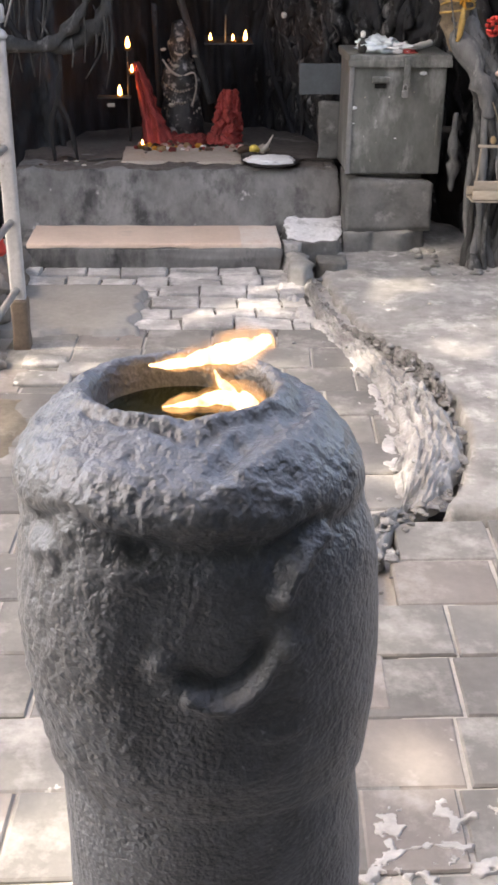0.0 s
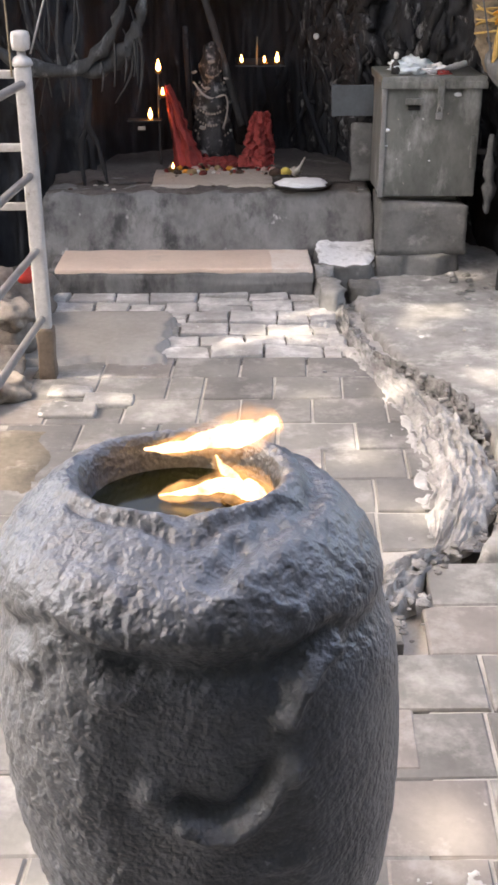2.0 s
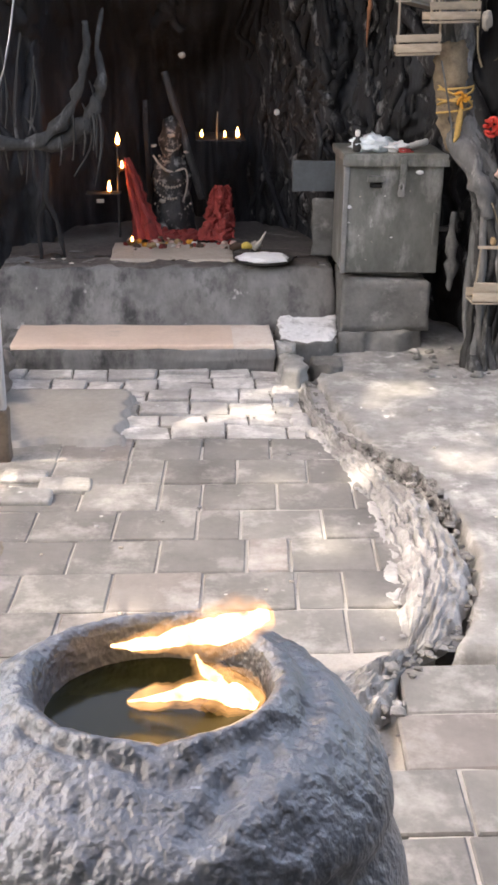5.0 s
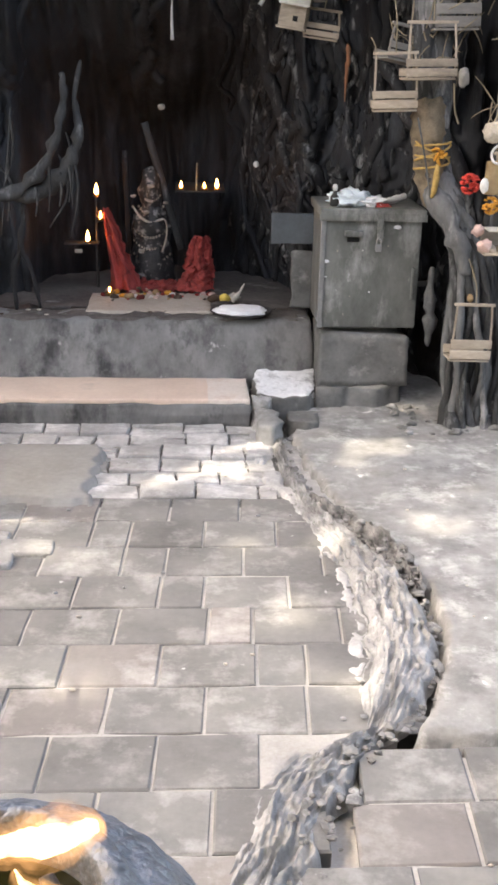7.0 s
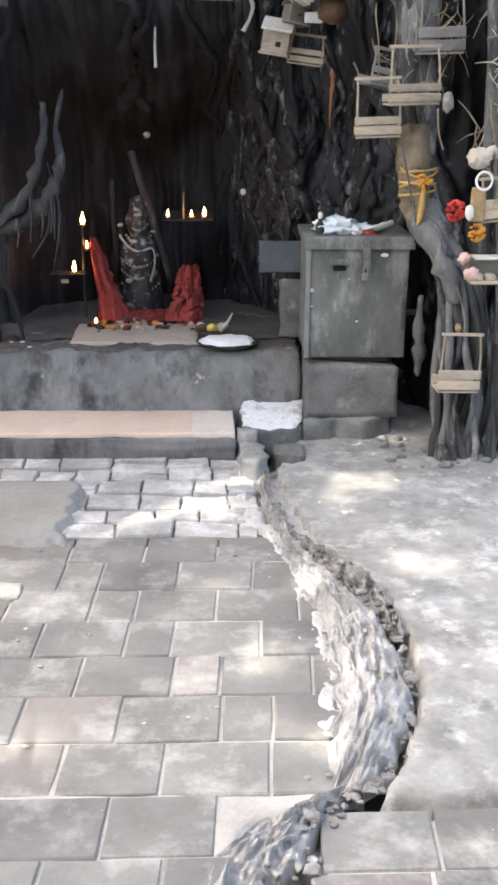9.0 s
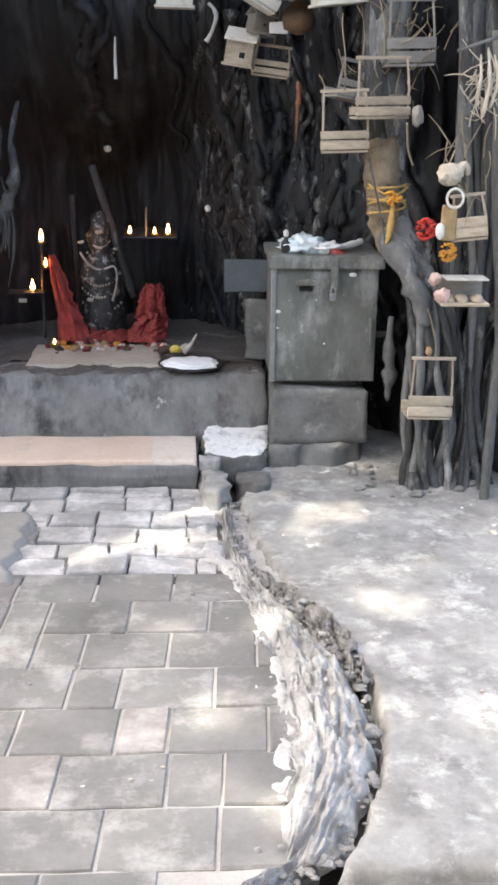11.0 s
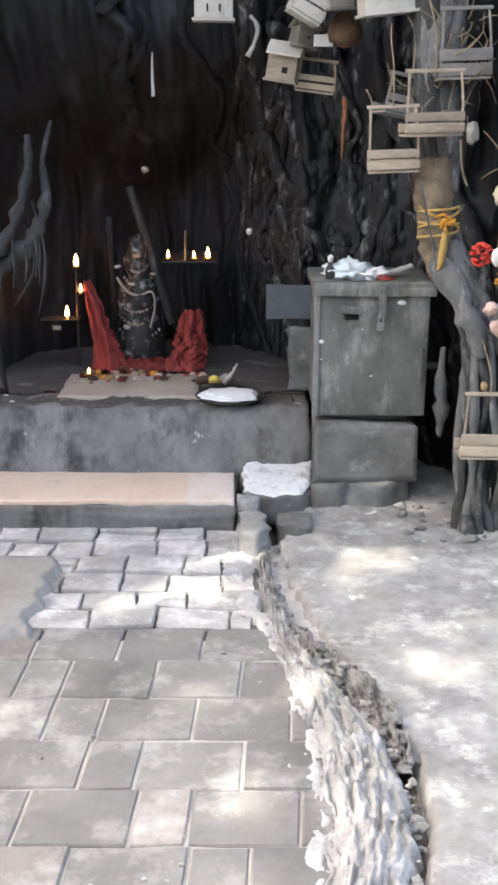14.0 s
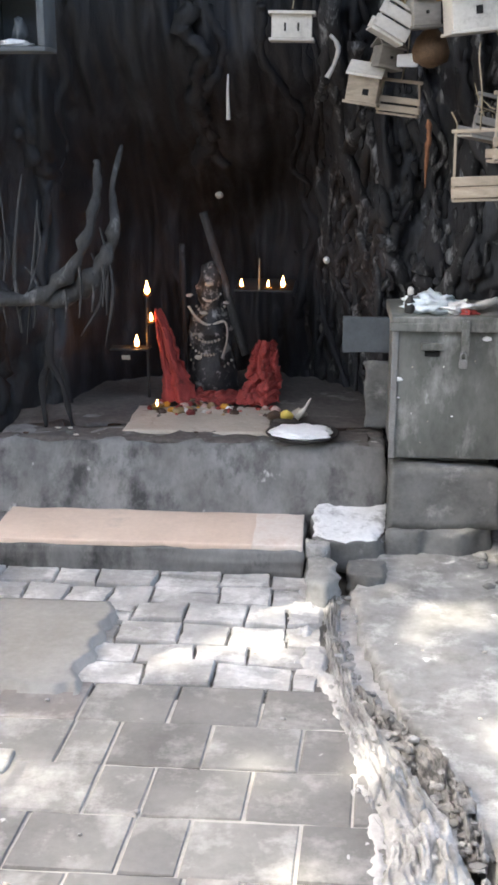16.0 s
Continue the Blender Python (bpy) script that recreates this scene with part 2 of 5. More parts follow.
FIRE = fire("white_hot_fire", (1.0, 0.66, 0.32), 1.7, 0.75)
FIRE_EDGE = fire("orange_fire", (1.0, 0.52, 0.22), 0.6, 0.09)
BLOCKER = material("dark_blocker_plaster", (0.05, 0.05, 0.042), (0.12, 0.115, 0.10), 0.9, 2, 30, 0.4, 0.006, stain=(0.03, 0.035, 0.025), stain_scale=1.2, stain_at=0.5)
PAVER_DUSTY = material("limed_paver", (0.25, 0.246, 0.236), (0.48, 0.47, 0.455), 0.9, 8, 50, 0.6, 0.006, stain=(0.72, 0.71, 0.69), stain_scale=6, stain_at=0.49, stain_w=0.2, per_object=0.16, fine_w=0.3)
MUD = material("dried_brown_mud", (0.10, 0.085, 0.065), (0.25, 0.22, 0.17), 0.8, 7, 50, 0.6, 0.006, stain=(0.34, 0.31, 0.26), stain_scale=4, stain_at=0.58)
BASKET = material("dark_wicker", (0.07, 0.04, 0.022), (0.20, 0.12, 0.065), 0.8, 20, 120, 0.8, 0.004)

PATCH = material("trowelled_cement", (0.21, 0.204, 0.192), (0.34, 0.33, 0.312), 0.85, 4, 40, 0.25, 0.003, stain=(0.25, 0.24, 0.222), stain_scale=3, stain_at=0.58)
SOIL = material("dark_soil", (0.05, 0.048, 0.045), (0.17, 0.165, 0.155), 0.95, 12, 90, 0.6, 0.006, stain=(0.34, 0.33, 0.31), stain_scale=6, stain_at=0.53)
BARK_SCUFFED = material("scuffed_sooty_bark", (0.009, 0.009, 0.010), (0.038, 0.038, 0.040), 0.8, 9, 60, 0.9, 0.014, stain=(0.25, 0.25, 0.25), stain_scale=17, stain_at=0.545, stain_w=0.12, stretch=(1, 1, 0.35))
SACKING = material("old_jute", (0.11, 0.083, 0.055), (0.29, 0.225, 0.15), 0.9, 25, 160, 0.7, 0.006, stain=(0.06, 0.05, 0.04), stain_scale=14, stain_at=0.6)
RIBBON = material("faded_ribbon", (0.34, 0.21, 0.06), (0.56, 0.37, 0.12), 0.8, 40, 160, 0.4, 0.003)
DARKTOP = material("dark_platform_top", (0.050, 0.044, 0.040), (0.150, 0.133, 0.120), 0.9, 5, 40, 0.5, 0.005, stain=(0.27, 0.25, 0.23), stain_scale=8, stain_at=0.58, stain_w=0.15)
BARK_PALE = material("pale_grey_bark", (0.060, 0.060, 0.059), (0.20, 0.20, 0.196), 0.88, 10, 70, 0.9, 0.010, stain=(0.36, 0.35, 0.34), stain_scale=15, stain_at=0.56, stain_w=0.12, stretch=(1, 1, 0.3))
RUBBLE = material("crumbled_mortar", (0.10, 0.097, 0.092), (0.28, 0.273, 0.262), 0.95, 18, 80, 0.9, 0.008, stain=(0.44, 0.43, 0.415), stain_scale=16, stain_at=0.54, stain_w=0.15, per_island=0.22)
DUST = material("lime_dust", (0.28, 0.276, 0.268), (0.50, 0.492, 0.48), 0.95, 9, 60, 0.6, 0.006, stain=(0.64, 0.63, 0.615), stain_scale=9, stain_at=0.54, stain_w=0.2)
LIMED_END = material("limed_tread_end", (0.58, 0.49, 0.42), (0.76, 0.69, 0.63), 0.85, 7, 55, 0.4, 0.004, stain=(0.56, 0.43, 0.35), stain_scale=7, stain_at=0.50, stain_w=0.2)

# ---- helpers for shapes ----
def link(name, bm, mat, parent=None, smooth=True):
    me = bpy.data.meshes.new(name)
    bm.to_mesh(me)
    bm.free()
    for m in (mat if isinstance(mat, (list, tuple)) else [mat]):
        me.materials.append(m)
    if smooth:
        me.shade_smooth()
    ob = new(name, me)
    if parent:
        ob.parent = parent
    return ob


def part(name, bm, mat, parent, label="", smooth=True):
    ob = link(name, bm, mat, parent, smooth)
    if label:
        tagged(ob, label)
    return ob


def thing(name, at=(0, 0, 0), label="", category="", group="", kind="", rz=0):
    ob = new(name)
    ob.empty_display_size = 0.05
    ob.matrix_world = pose(*at, 0, 0, rz)
    return tagged(ob, label, category, group, kind)


def wobble(bm, amount, scale, seed=0.0, fine=0.0):
    """Push every vertex along its normal by smooth noise."""
    bm.normal_update()
    for v in bm.verts:
        p = v.co * scale + Vector((seed, seed * 1.7, -seed))
        v.co += v.normal * (amount * noise.fractal(p, 0.8, 2.0, 4) + (fine * noise.noise(p * 5) if fine else 0))
    return bm


def block(x0, x1, y0, y1, z0, z1, bevel=0.008, cuts=0, rough=0.0, seed=0.0, bm=None):
    """A box with bevelled, optionally uneven edges."""
    own = bmesh.new()
    bmesh.ops.create_cube(own, size=1, matrix=Matrix.LocRotScale(((x0 + x1) / 2, (y0 + y1) / 2, (z0 + z1) / 2), None, (x1 - x0, y1 - y0, z1 - z0)))
    if bevel:
        bmesh.ops.bevel(own, geom=own.edges[:], offset=bevel, segments=2, affect="EDGES", profile=0.6)
    if cuts:
        bmesh.ops.subdivide_edges(own, edges=[e for e in own.edges if e.calc_length() > bevel * 3], cuts=cuts, use_grid_fill=True)
    if rough:
        wobble(own, rough, 9.0, seed, rough * 0.4)
    if bm is None:
        return own
    me = bpy.data.meshes.new("tmp")
    own.to_mesh(me)
    own.free()
    bm.from_mesh(me)
    bpy.data.meshes.remove(me)
    return bm


def tube(points, radii, sides=8, bm=None, knots=0.0, seed=0.0, flat=1.0, steps=4):
    """A round limb along smooth points; knots makes it lumpy; flat < 1 squashes it in z."""
    bm = bm or bmesh.new()
    pts = [Vector(p) for p in points]
    if not isinstance(radii, (list, tuple)):
        radii = [radii] * len(pts)
    path = []
    for i in range(len(pts) - 1):
        p0, p1, p2, p3 = pts[max(i - 1, 0)], pts[i], pts[i + 1], pts[min(i + 2, len(pts) - 1)]
        for s in range(steps + (i == len(pts) - 2)):
            u = s / steps
            q = 0.5 * ((2 * p1) + (p2 - p0) * u + (2 * p0 - 5 * p1 + 4 * p2 - p3) * u * u + (3 * p1 - p0 - 3 * p2 + p3) * u ** 3)
            path.append((q, radii[i] * (1 - u) + radii[i + 1] * u))
    rings, up = [], Vector((0.31, 0.2, 0.93))
    for i, (q, r) in enumerate(path):
        d = (path[min(i + 1, len(path) - 1)][0] - path[max(i - 1, 0)][0]).normalized()
        a = d.cross(up)
        a = a.normalized() if a.length > 1e-3 else Vector((1, 0, 0))
        b = a.cross(d).normalized()
        ring = []
        for k in range(sides):
            w = 2 * math.pi * k / sides
            n = a * math.cos(w) + b * math.sin(w)
            rr = r * (1 + knots * noise.noise((q + n * r) * (0.35 / max(r, 0.004)) + Vector((seed, 0, seed))))
            o = n * rr
            o.z *= flat
            ring.append(bm.verts.new(q + o))
        rings.append(ring)
    for a, b in zip(rings, rings[1:]):
        for k in range(sides):
            bm.faces.new((a[k], a[(k + 1) % sides], b[(k + 1) % sides], b[k]))
    bm.faces.new(list(reversed(rings[0])))
    bm.faces.new(rings[-1])
    return bm


def lathe(profile, sides=48, at=(0, 0, 0), bm=None):
    """Turned solid from (radius, height) pairs."""
    bm = bm or bmesh.new()
    rings = []
    for r, z in profile:
        rings.append([bm.verts.new((at[0] + r * math.cos(2 * math.pi * k / sides), at[1] + r * math.sin(2 * math.pi * k / sides), at[2] + z)) for k in range(sides)])
    for a, b in zip(rings, rings[1:]):
        for k in range(sides):
            bm.faces.new((a[k], a[(k + 1) % sides], b[(k + 1) % sides], b[k]))
    bm.faces.new(list(reversed(rings[0])))
    bm.faces.new(rings[-1])
    bmesh.ops.recalc_face_normals(bm, faces=bm.faces[:])
    return bm


def blob(at, size, rough=0.15, seed=0.0, sub=3, bm=None, freq=2.0):
    """A lump of stone or cloth."""
    own = bmesh.new()
    bmesh.ops.create_icosphere(own, subdivisions=sub, radius=1)
    for v in own.verts:
        v.co *= 1 + rough * noise.fractal(v.co * freq + Vector((seed, seed, seed)), 0.9, 2, 3)
        v.co = Vector((v.co.x * size[0] + at[0], v.co.y * size[1] + at[1], v.co.z * size[2] + at[2]))
    if bm is None:
        return own
    me = bpy.data.meshes.new("tmp")
    own.to_mesh(me)
    own.free()
    bm.from_mesh(me)
    bpy.data.meshes.remove(me)
    return bm


def sheet(x0, x1, y0, y1, z, nx, ny, height):
    bm = bmesh.new()
    rows = [[bm.verts.new((x0 + (x1 - x0) * i / nx, y0 + (y1 - y0) * j / ny, 0)) for i in range(nx + 1)] for j in range(ny + 1)]
    for r in rows:
        for v in r:
            v.co.z = z + height(v.co.x, v.co.y)
    for a, b in zip(rows, rows[1:]):
        for i in range(nx):
            bm.faces.new((a[i], a[i + 1], b[i + 1], b[i]))
    return bm


# ---- the ground ----
EDGE = [(-6.0, 0.15), (0.35, 0.15), (0.80, 0.24), (1.05, 0.36), (1.25, 0.44), (1.60, 0.50), (1.90, 0.49), (2.10, 0.46), (2.40, 0.40), (2.75, 0.33), (3.10, 0.31), (9.0, 0.31)]


def edge_x(y):
    """The line of the surface root, which parts the pavers from the cement."""
    for (a, xa), (b, xb) in zip(EDGE, EDGE[1:]):
        if a <= y <= b:
            return xa + (xb - xa) * (y - a) / (b - a)
    return 0.3


# dark tone stands for unseen shaded ground and limits bounce onto the lamp
ground = tagged(link("ground", sheet(-60, 60, -60, 60, -0.06, 24, 24, lambda x, y: 0.0), EARTH), "bare ground all round the shrine, toned dark to cut bounced light", "ground", kind="structure")
def bed_height(x, y):
    """Level sand under the pavers, gone in the gap beside the roots."""
    gap = (y > 1.05 and x > edge_x(y) - 0.03) or (0.1 < y <= 1.05 and -0.10 < x - (0.10 + 0.19 * y) < 0.06)
    if y > 2.41 and -1.28 < x < 0.33:
        return -0.075 if gap else -0.04
    return (-0.075 if y > 1.1 else -0.04) if gap else -0.0055 + 0.0035 * noise.noise((x * 11, y * 11, 0))


bed = tagged(link("pavement", sheet(-2.1, 1.6, -1.0, 3.3, 0.0, 150, 160, bed_height), SAND), "pale sandy joints under grey concrete pavers", "pavement", kind="structure")


def cement_height(x, y):
    w = 0.06 + 0.085 * math.exp(-((y - 1.65) / 0.5) ** 2)
    t = min(max((x - edge_x(y) - w - 0.015 * noise.noise((y * 12, 0, 0))) / 0.012, 0), 1) * min(max((y - 1.078 - 0.012 * noise.noise((x * 14, 2, 0))) / 0.02, 0), 1)
    back = min(max((y - 2.9) / 0.7, 0), 1)
    return -0.10 + t * (0.112 + 0.012 * noise.fractal((x * 2.2, y * 2.2, 3.3), 0.9, 2, 5) + 0.05 * back * back)


tagged(link("cement_floor", sheet(0.25, 3.4, 0.95, 4.4, 0, 170, 190, cement_height), CEMENT), "worn grey cement floor with pale patches", "floor", kind="structure")

# unseen walls added behind and beside the lamp to darken its front and right
tagged(link("wall_south", block(-5.0, 4.2, -2.75, -2.45, -0.06, 5.2, 0.02), BLOCKER), "unseen dark wall added to block skylight", "wall", kind="structure")
tagged(link("wall_east", block(2.3, 2.6, -2.45, 0.75, -0.06, 3.0, 0.02), BLOCKER), "unseen dark wall added to block skylight", "wall", kind="structure")

# ---- the platform and step ----
def local(bm, at):
    bmesh.ops.translate(bm, verts=bm.verts[:], vec=-Vector(at))
    return bm


platform = thing("shrine_platform", (-0.25, 3.9, 0), "low plastered shrine platform blackened by soot", "platform")
bm = block(-0.93, 0.50, 3.50, 5.2, -0.02, 0.325, 0.018, 22, 0.014, 2.0)
for v in bm.verts:
    if v.co.y < 3.75:
        v.co.y += 0.12 * max(0.0, v.co.z - 0.09) / 0.235
body = part("body", local(bm, (-0.25, 3.9, 0)), [PLASTER, DARKTOP], platform)
# the top behind the front edge takes a darker brown
for p in body.data.polygons:
    if p.center.z > 0.318 and p.center.y > -0.14:
        p.material_index = 1
bm = block(-0.92, 0.44, 3.632, 3.78, 0.312, 0.329, 0.006, 40, 0.012, 4.0)
part("edging", local(bm, (-0.25, 3.9, 0)), DARKTOP, platform, "worn dark lip of the platform")

step = thing("step", (-0.3, 3.3, 0), "low concrete step with a pink tiled tread and chipped end", "step")
part("riser", local(block(-0.87, 0.222, 3.205, 3.51, -0.02, 0.088, 0.010, 14, 0.010, 5.0), (-0.3, 3.3, 0)), PLASTER, step)
for k, (x0, x1) in enumerate(((-0.835, 0.055), (0.050, 0.218))):
    bm = block(x0, x1, 3.205, 3.51, 0.084, 0.104, 0.004, 8, 0.003, 7.0 + k)
    for v in bm.verts:
        if v.co.y < 3.26:
            v.co.y += 0.022 * max(0, noise.noise((v.co.x * 14, 3.0, k)))
    part("tile", local(bm, (-0.3, 3.3, 0)), (PINK, LIMED_END)[k], step, ("pink tile", "limed cement end of the tread")[k])

# ---- the hollow tree behind ----
def hollow(x, z):
    """Depth of the trunk's face behind the platform."""
    u = (x + 0.15) / 0.62
    arch = min(1.0, max(0.0, (1.78 - z + 0.16 * noise.noise((x * 3, z, 4))) / 0.8))
    inside = max(0.0, 1 - u * u) ** 0.5 * arch * arch * (3 - 2 * arch)
    y = 4.12 + 0.70 * inside
    y -= 0.85 * min(max((x - 0.62) / 0.75, 0), 1.3)
    y -= 0.9 * min(max((-x - 0.75) / 1.0, 0), 1.5)
    # the upper overhang is unseen, added to keep skylight out of the hollow
    y -= 0.15 * min(max((z - 1.2) / 0.7, 0), 1) + 0.7 * min(max((z - 1.95) / 0.9, 0), 1) ** 1.5
    folds = 0.09 * abs(noise.noise((x * 6.5, z * 0.7, 5))) + 0.05 * abs(noise.noise((x * 15 + z, z * 1.6, 9))) + 0.025 * noise.noise((x * 30, z * 6, 2))
    scaly = min(max((x - 0.15) / 0.2, 0), 1) + 0.5 * min(max((-x - 0.5) / 0.2, 0), 1)
    folds += scaly * (0.07 * abs(noise.noise((x * 11 + 0.6 * z, z * 2.2, 3))) + 0.05 * noise.noise((x * 17, z * 7, 6)) + 0.03 * noise.noise((x * 40, z * 20, 1)))
    return y + 0.10 * noise.fractal((x * 2.5, z * 0.8, 1.0), 0.9, 2, 4) + folds


bm = bmesh.new()
NX, NZ = 330, 230
grid = [[bm.verts.new((-2.2 + 3.95 * i / NX, 0, -0.06 + 2.96 * j / NZ)) for i in range(NX + 1)] for j in range(NZ + 1)]
for r in grid:
    for v in r:
        v.co.y = hollow(v.co.x, v.co.z)
for a, b in zip(grid, grid[1:]):
    for i in range(NX):
        bm.faces.new((a[i], a[i + 1], b[i + 1], b[i]))
top = [bm.verts.new((v.co.x, 6.2, v.co.z)) for v in grid[-1]]
foot = [bm.verts.new((v.co.x, 6.2, v.co.z)) for v in grid[0]]
for i in range(NX):
    bm.faces.new((grid[-1][i], grid[-1][i + 1], top[i + 1], top[i]))
    bm.faces.new((top[i], top[i + 1], foot[i + 1], foot[i]))
TREE = Vector((0, 4.8, 0))
for i in (0, NX):
    side = [grid[j][i] for j in range(NZ + 1)]
    bm.faces.new(side + [top[i], foot[i]])
trunk = thing("banyan_tree", TREE, "soot-blackened hollow banyan tree with hanging aerial roots", "tree")
part("trunk", local(bm, TREE), SOOT_SHADE, trunk)


def aerial(points, radii, mat=SOOT_SHADE, sides=8, knots=0.5, seed=0.0):
    return part("aerial_root", local(tube(points, radii, sides, None, knots, seed), TREE), mat, trunk)


rng = random.Random(11)


def curtain(x0, x1, count, z_top, z_foot, out, thick, mat):
    """Roots that hang down the trunk's face, wandering and thinning."""
    for k in range(count):
        x = rng.uniform(x0, x1)
        foot_z = rng.uniform(*z_foot)
        n = 13
        top_z = rng.uniform(*z_top)
        drift = rng.uniform(-0.10, 0.10)
        sd = rng.uniform(0, 50)
        away = rng.uniform(*out)
        pts, rad = [], []
        r0 = rng.uniform(*thick)
        for i in range(n):
            u = i / (n - 1)
            z = top_z + (foot_z - top_z) * u
            xx = x + drift * u + 0.16 * noise.noise((sd, u * 2.6, 0)) + 0.05 * noise.noise((sd, u * 8, 4))
            yy = hollow(xx, max(z, 0.0)) - away + 0.05 * noise.noise((sd, 7, u * 4))
            pts.append((xx, yy, z))
            rad.append(r0 * max(0.3, 1.15 - 0.35 * u + 0.8 * noise.noise((sd, 3, u * 6))))
        aerial(pts, rad, mat, 10, 0.8, sd)


# roots within the hollow get the tone that includes its shade
curtain(0.16, 0.30, 4, (0.8, 2.2), (0.28, 0.34), (-0.03, 0.03), (0.010, 0.034), SOOT_SHADE)
curtain(0.28, 0.52, 14, (0.7, 2.2), (0.28, 0.40), (-0.04, 0.03), (0.006, 0.030), BARK_SCUFFED)
curtain(0.40, 0.95, 22, (0.8, 2.2), (0.0, 0.9), (-0.05, 0.03), (0.006, 0.034), BARK_SCUFFED)
curtain(0.95, 1.50, 20, (1.0, 2.3), (-0.02, 0.05), (-0.02, 0.08), (0.008, 0.030), BARK_SCUFFED)
curtain(-1.15, -0.66, 3, (1.2, 2.3), (0.26, 0.34), (-0.05, 0.01), (0.020, 0.055), SOOT_SHADE)
curtain(-0.50, 0.10, 3, (1.8, 2.3), (1.1, 1.4), (-0.02, 0.02), (0.010, 0.030), SOOT_SHADE)


def scales(x0, x1, z0, z1, count, seed):
    """Flaked plates of scorched bark on the trunk's face, each a thin curled chip."""
    r = random.Random(seed)
    bm = bmesh.new()
    for k in range(count):
        x, z = r.uniform(x0, x1), r.uniform(z0, z1)
        w, h = r.uniform(0.006, 0.020), r.uniform(0.012, 0.055)
        blob((x, hollow(x, z) - 0.006, z), (w, 0.010, h), 0.7, k * 1.3, 2, bm, 1.6)
    tagged(part("bark_plating", local(bm, TREE), BARK_SCUFFED, trunk), "scuffed plates of scorched bark", kind="stuff")


scales(0.24, 0.98, 0.34, 1.75, 330, 4)

# the looped root above the platform's end, and the roots under it
aerial([(-1.15, 3.62, 0.98), (-0.98, 3.66, 0.85), (-0.80, 3.69, 0.83), (-0.70, 3.70, 0.865), (-0.61, 3.71, 0.96), (-0.555, 3.72, 1.09), (-0.535, 3.76, 1.22), (-0.54, 3.80, 1.30)], [0.035, 0.030, 0.026, 0.026, 0.030, 0.024, 0.016, 0.010], BARK_MID, 14, 1.1, 3)
aerial([(-0.80, 3.72, 0.83), (-0.66, 3.73, 0.83), (-0.56, 3.74, 0.90), (-0.50, 3.75, 1.00), (-0.48, 3.77, 1.10), (-0.50, 3.85, 1.20), (-0.48, 3.95, 1.35)], [0.022, 0.030, 0.034, 0.026, 0.018, 0.010, 0.006], BARK_MID, 14, 1.1, 5)
aerial([(-0.86, 3.70, 0.84), (-0.93, 3.72, 0.95), (-0.97, 3.76, 1.10), (-0.98, 3.8, 1.35)], [0.018, 0.014, 0.018, 0.03], BARK_DARK, 8, 0.5, 6)
rl = random.Random(8)
for k in range(16):                                                  # rootlets that hang in a net about the loop
    x0 = rl.uniform(-1.0, -0.50)
    z0, z1 = rl.uniform(0.86, 1.30), rl.uniform(0.60, 0.86)
    aerial([(x0, 3.74, z0), (x0 + rl.uniform(-0.05, 0.05), 3.72, (z0 + z1) / 2), (x0 + rl.uniform(-0.06, 0.06), 3.71, z1)], [0.003, rl.uniform(0.004, 0.009), 0.002], BARK_MID, 6, 0.8, k)
aerial([(-0.70, 3.72, 0.84), (-0.715, 3.73, 0.72), (-0.73, 3.74, 0.60), (-0.69, 3.75, 0.50), (-0.665, 3.76, 0.34)], [0.008, 0.010, 0.015, 0.011, 0.006], BARK_DARK, 10, 0.9, 7)
aerial([(-0.73, 3.75, 0.60), (-0.77, 3.76, 0.50), (-0.765, 3.77, 0.33)], [0.014, 0.012, 0.008], BARK_DARK, 8, 0.9, 8)
for k, (x, z0, z1) in enumerate(((-0.60, 0.96, 0.76), (-0.555, 0.92, 0.78), (-0.515, 0.95, 0.80), (-0.655, 0.86, 0.74), (-0.77, 0.83, 0.72))):
    aerial([(x, 3.705, z0), (x + 0.006, 3.70, (z0 + z1) / 2), (x - 0.004, 3.70, z1)], [0.007, 0.005, 0.003], BARK_MID, 6, 0.3, k)


# the grey clump of roots beside the box
for k in range(13):
    a = k / 12
    x = 0.985 + 0.16 * a
    sd = k * 3.7
    wander = [0.028 * noise.noise((sd, j * 1.3, 0)) for j in range(4)]
    pts = [(x + 2 * wander[0] + 0.03 * math.sin(k * 2.1), 3.17 + 0.07 * math.sin(k * 1.7), -0.02), (x + wander[1] + 0.025 * math.sin(k * 4.1), 3.18 + 0.05 * math.sin(k * 2.9), 0.22), (x + wander[2] + 0.02 * math.cos(k * 2), 3.19 + 0.04 * math.sin(k * 1.3), 0.48),
           (x - 0.01 - 0.03 * a, 3.2, 0.70), (0.96 + 0.05 * a, 3.22, 0.84), (0.88 + 0.07 * a, 3.28, 1.0), (0.84 + 0.09 * a, 3.34, 1.25), (0.82 + 0.12 * a, 3.42, 1.7), (0.80 + 0.16 * a, 3.5, 2.4)]
    aerial(pts, [0.020 + 0.008 * math.sin(k * 5), 0.015 + 0.006 * math.sin(k * 3), 0.014 + 0.006 * math.sin(k * 7), 0.018, 0.024, 0.026, 0.026, 0.03, 0.035], BARK_PALE if k % 3 else BARK_MID, 10, 0.9, sd)
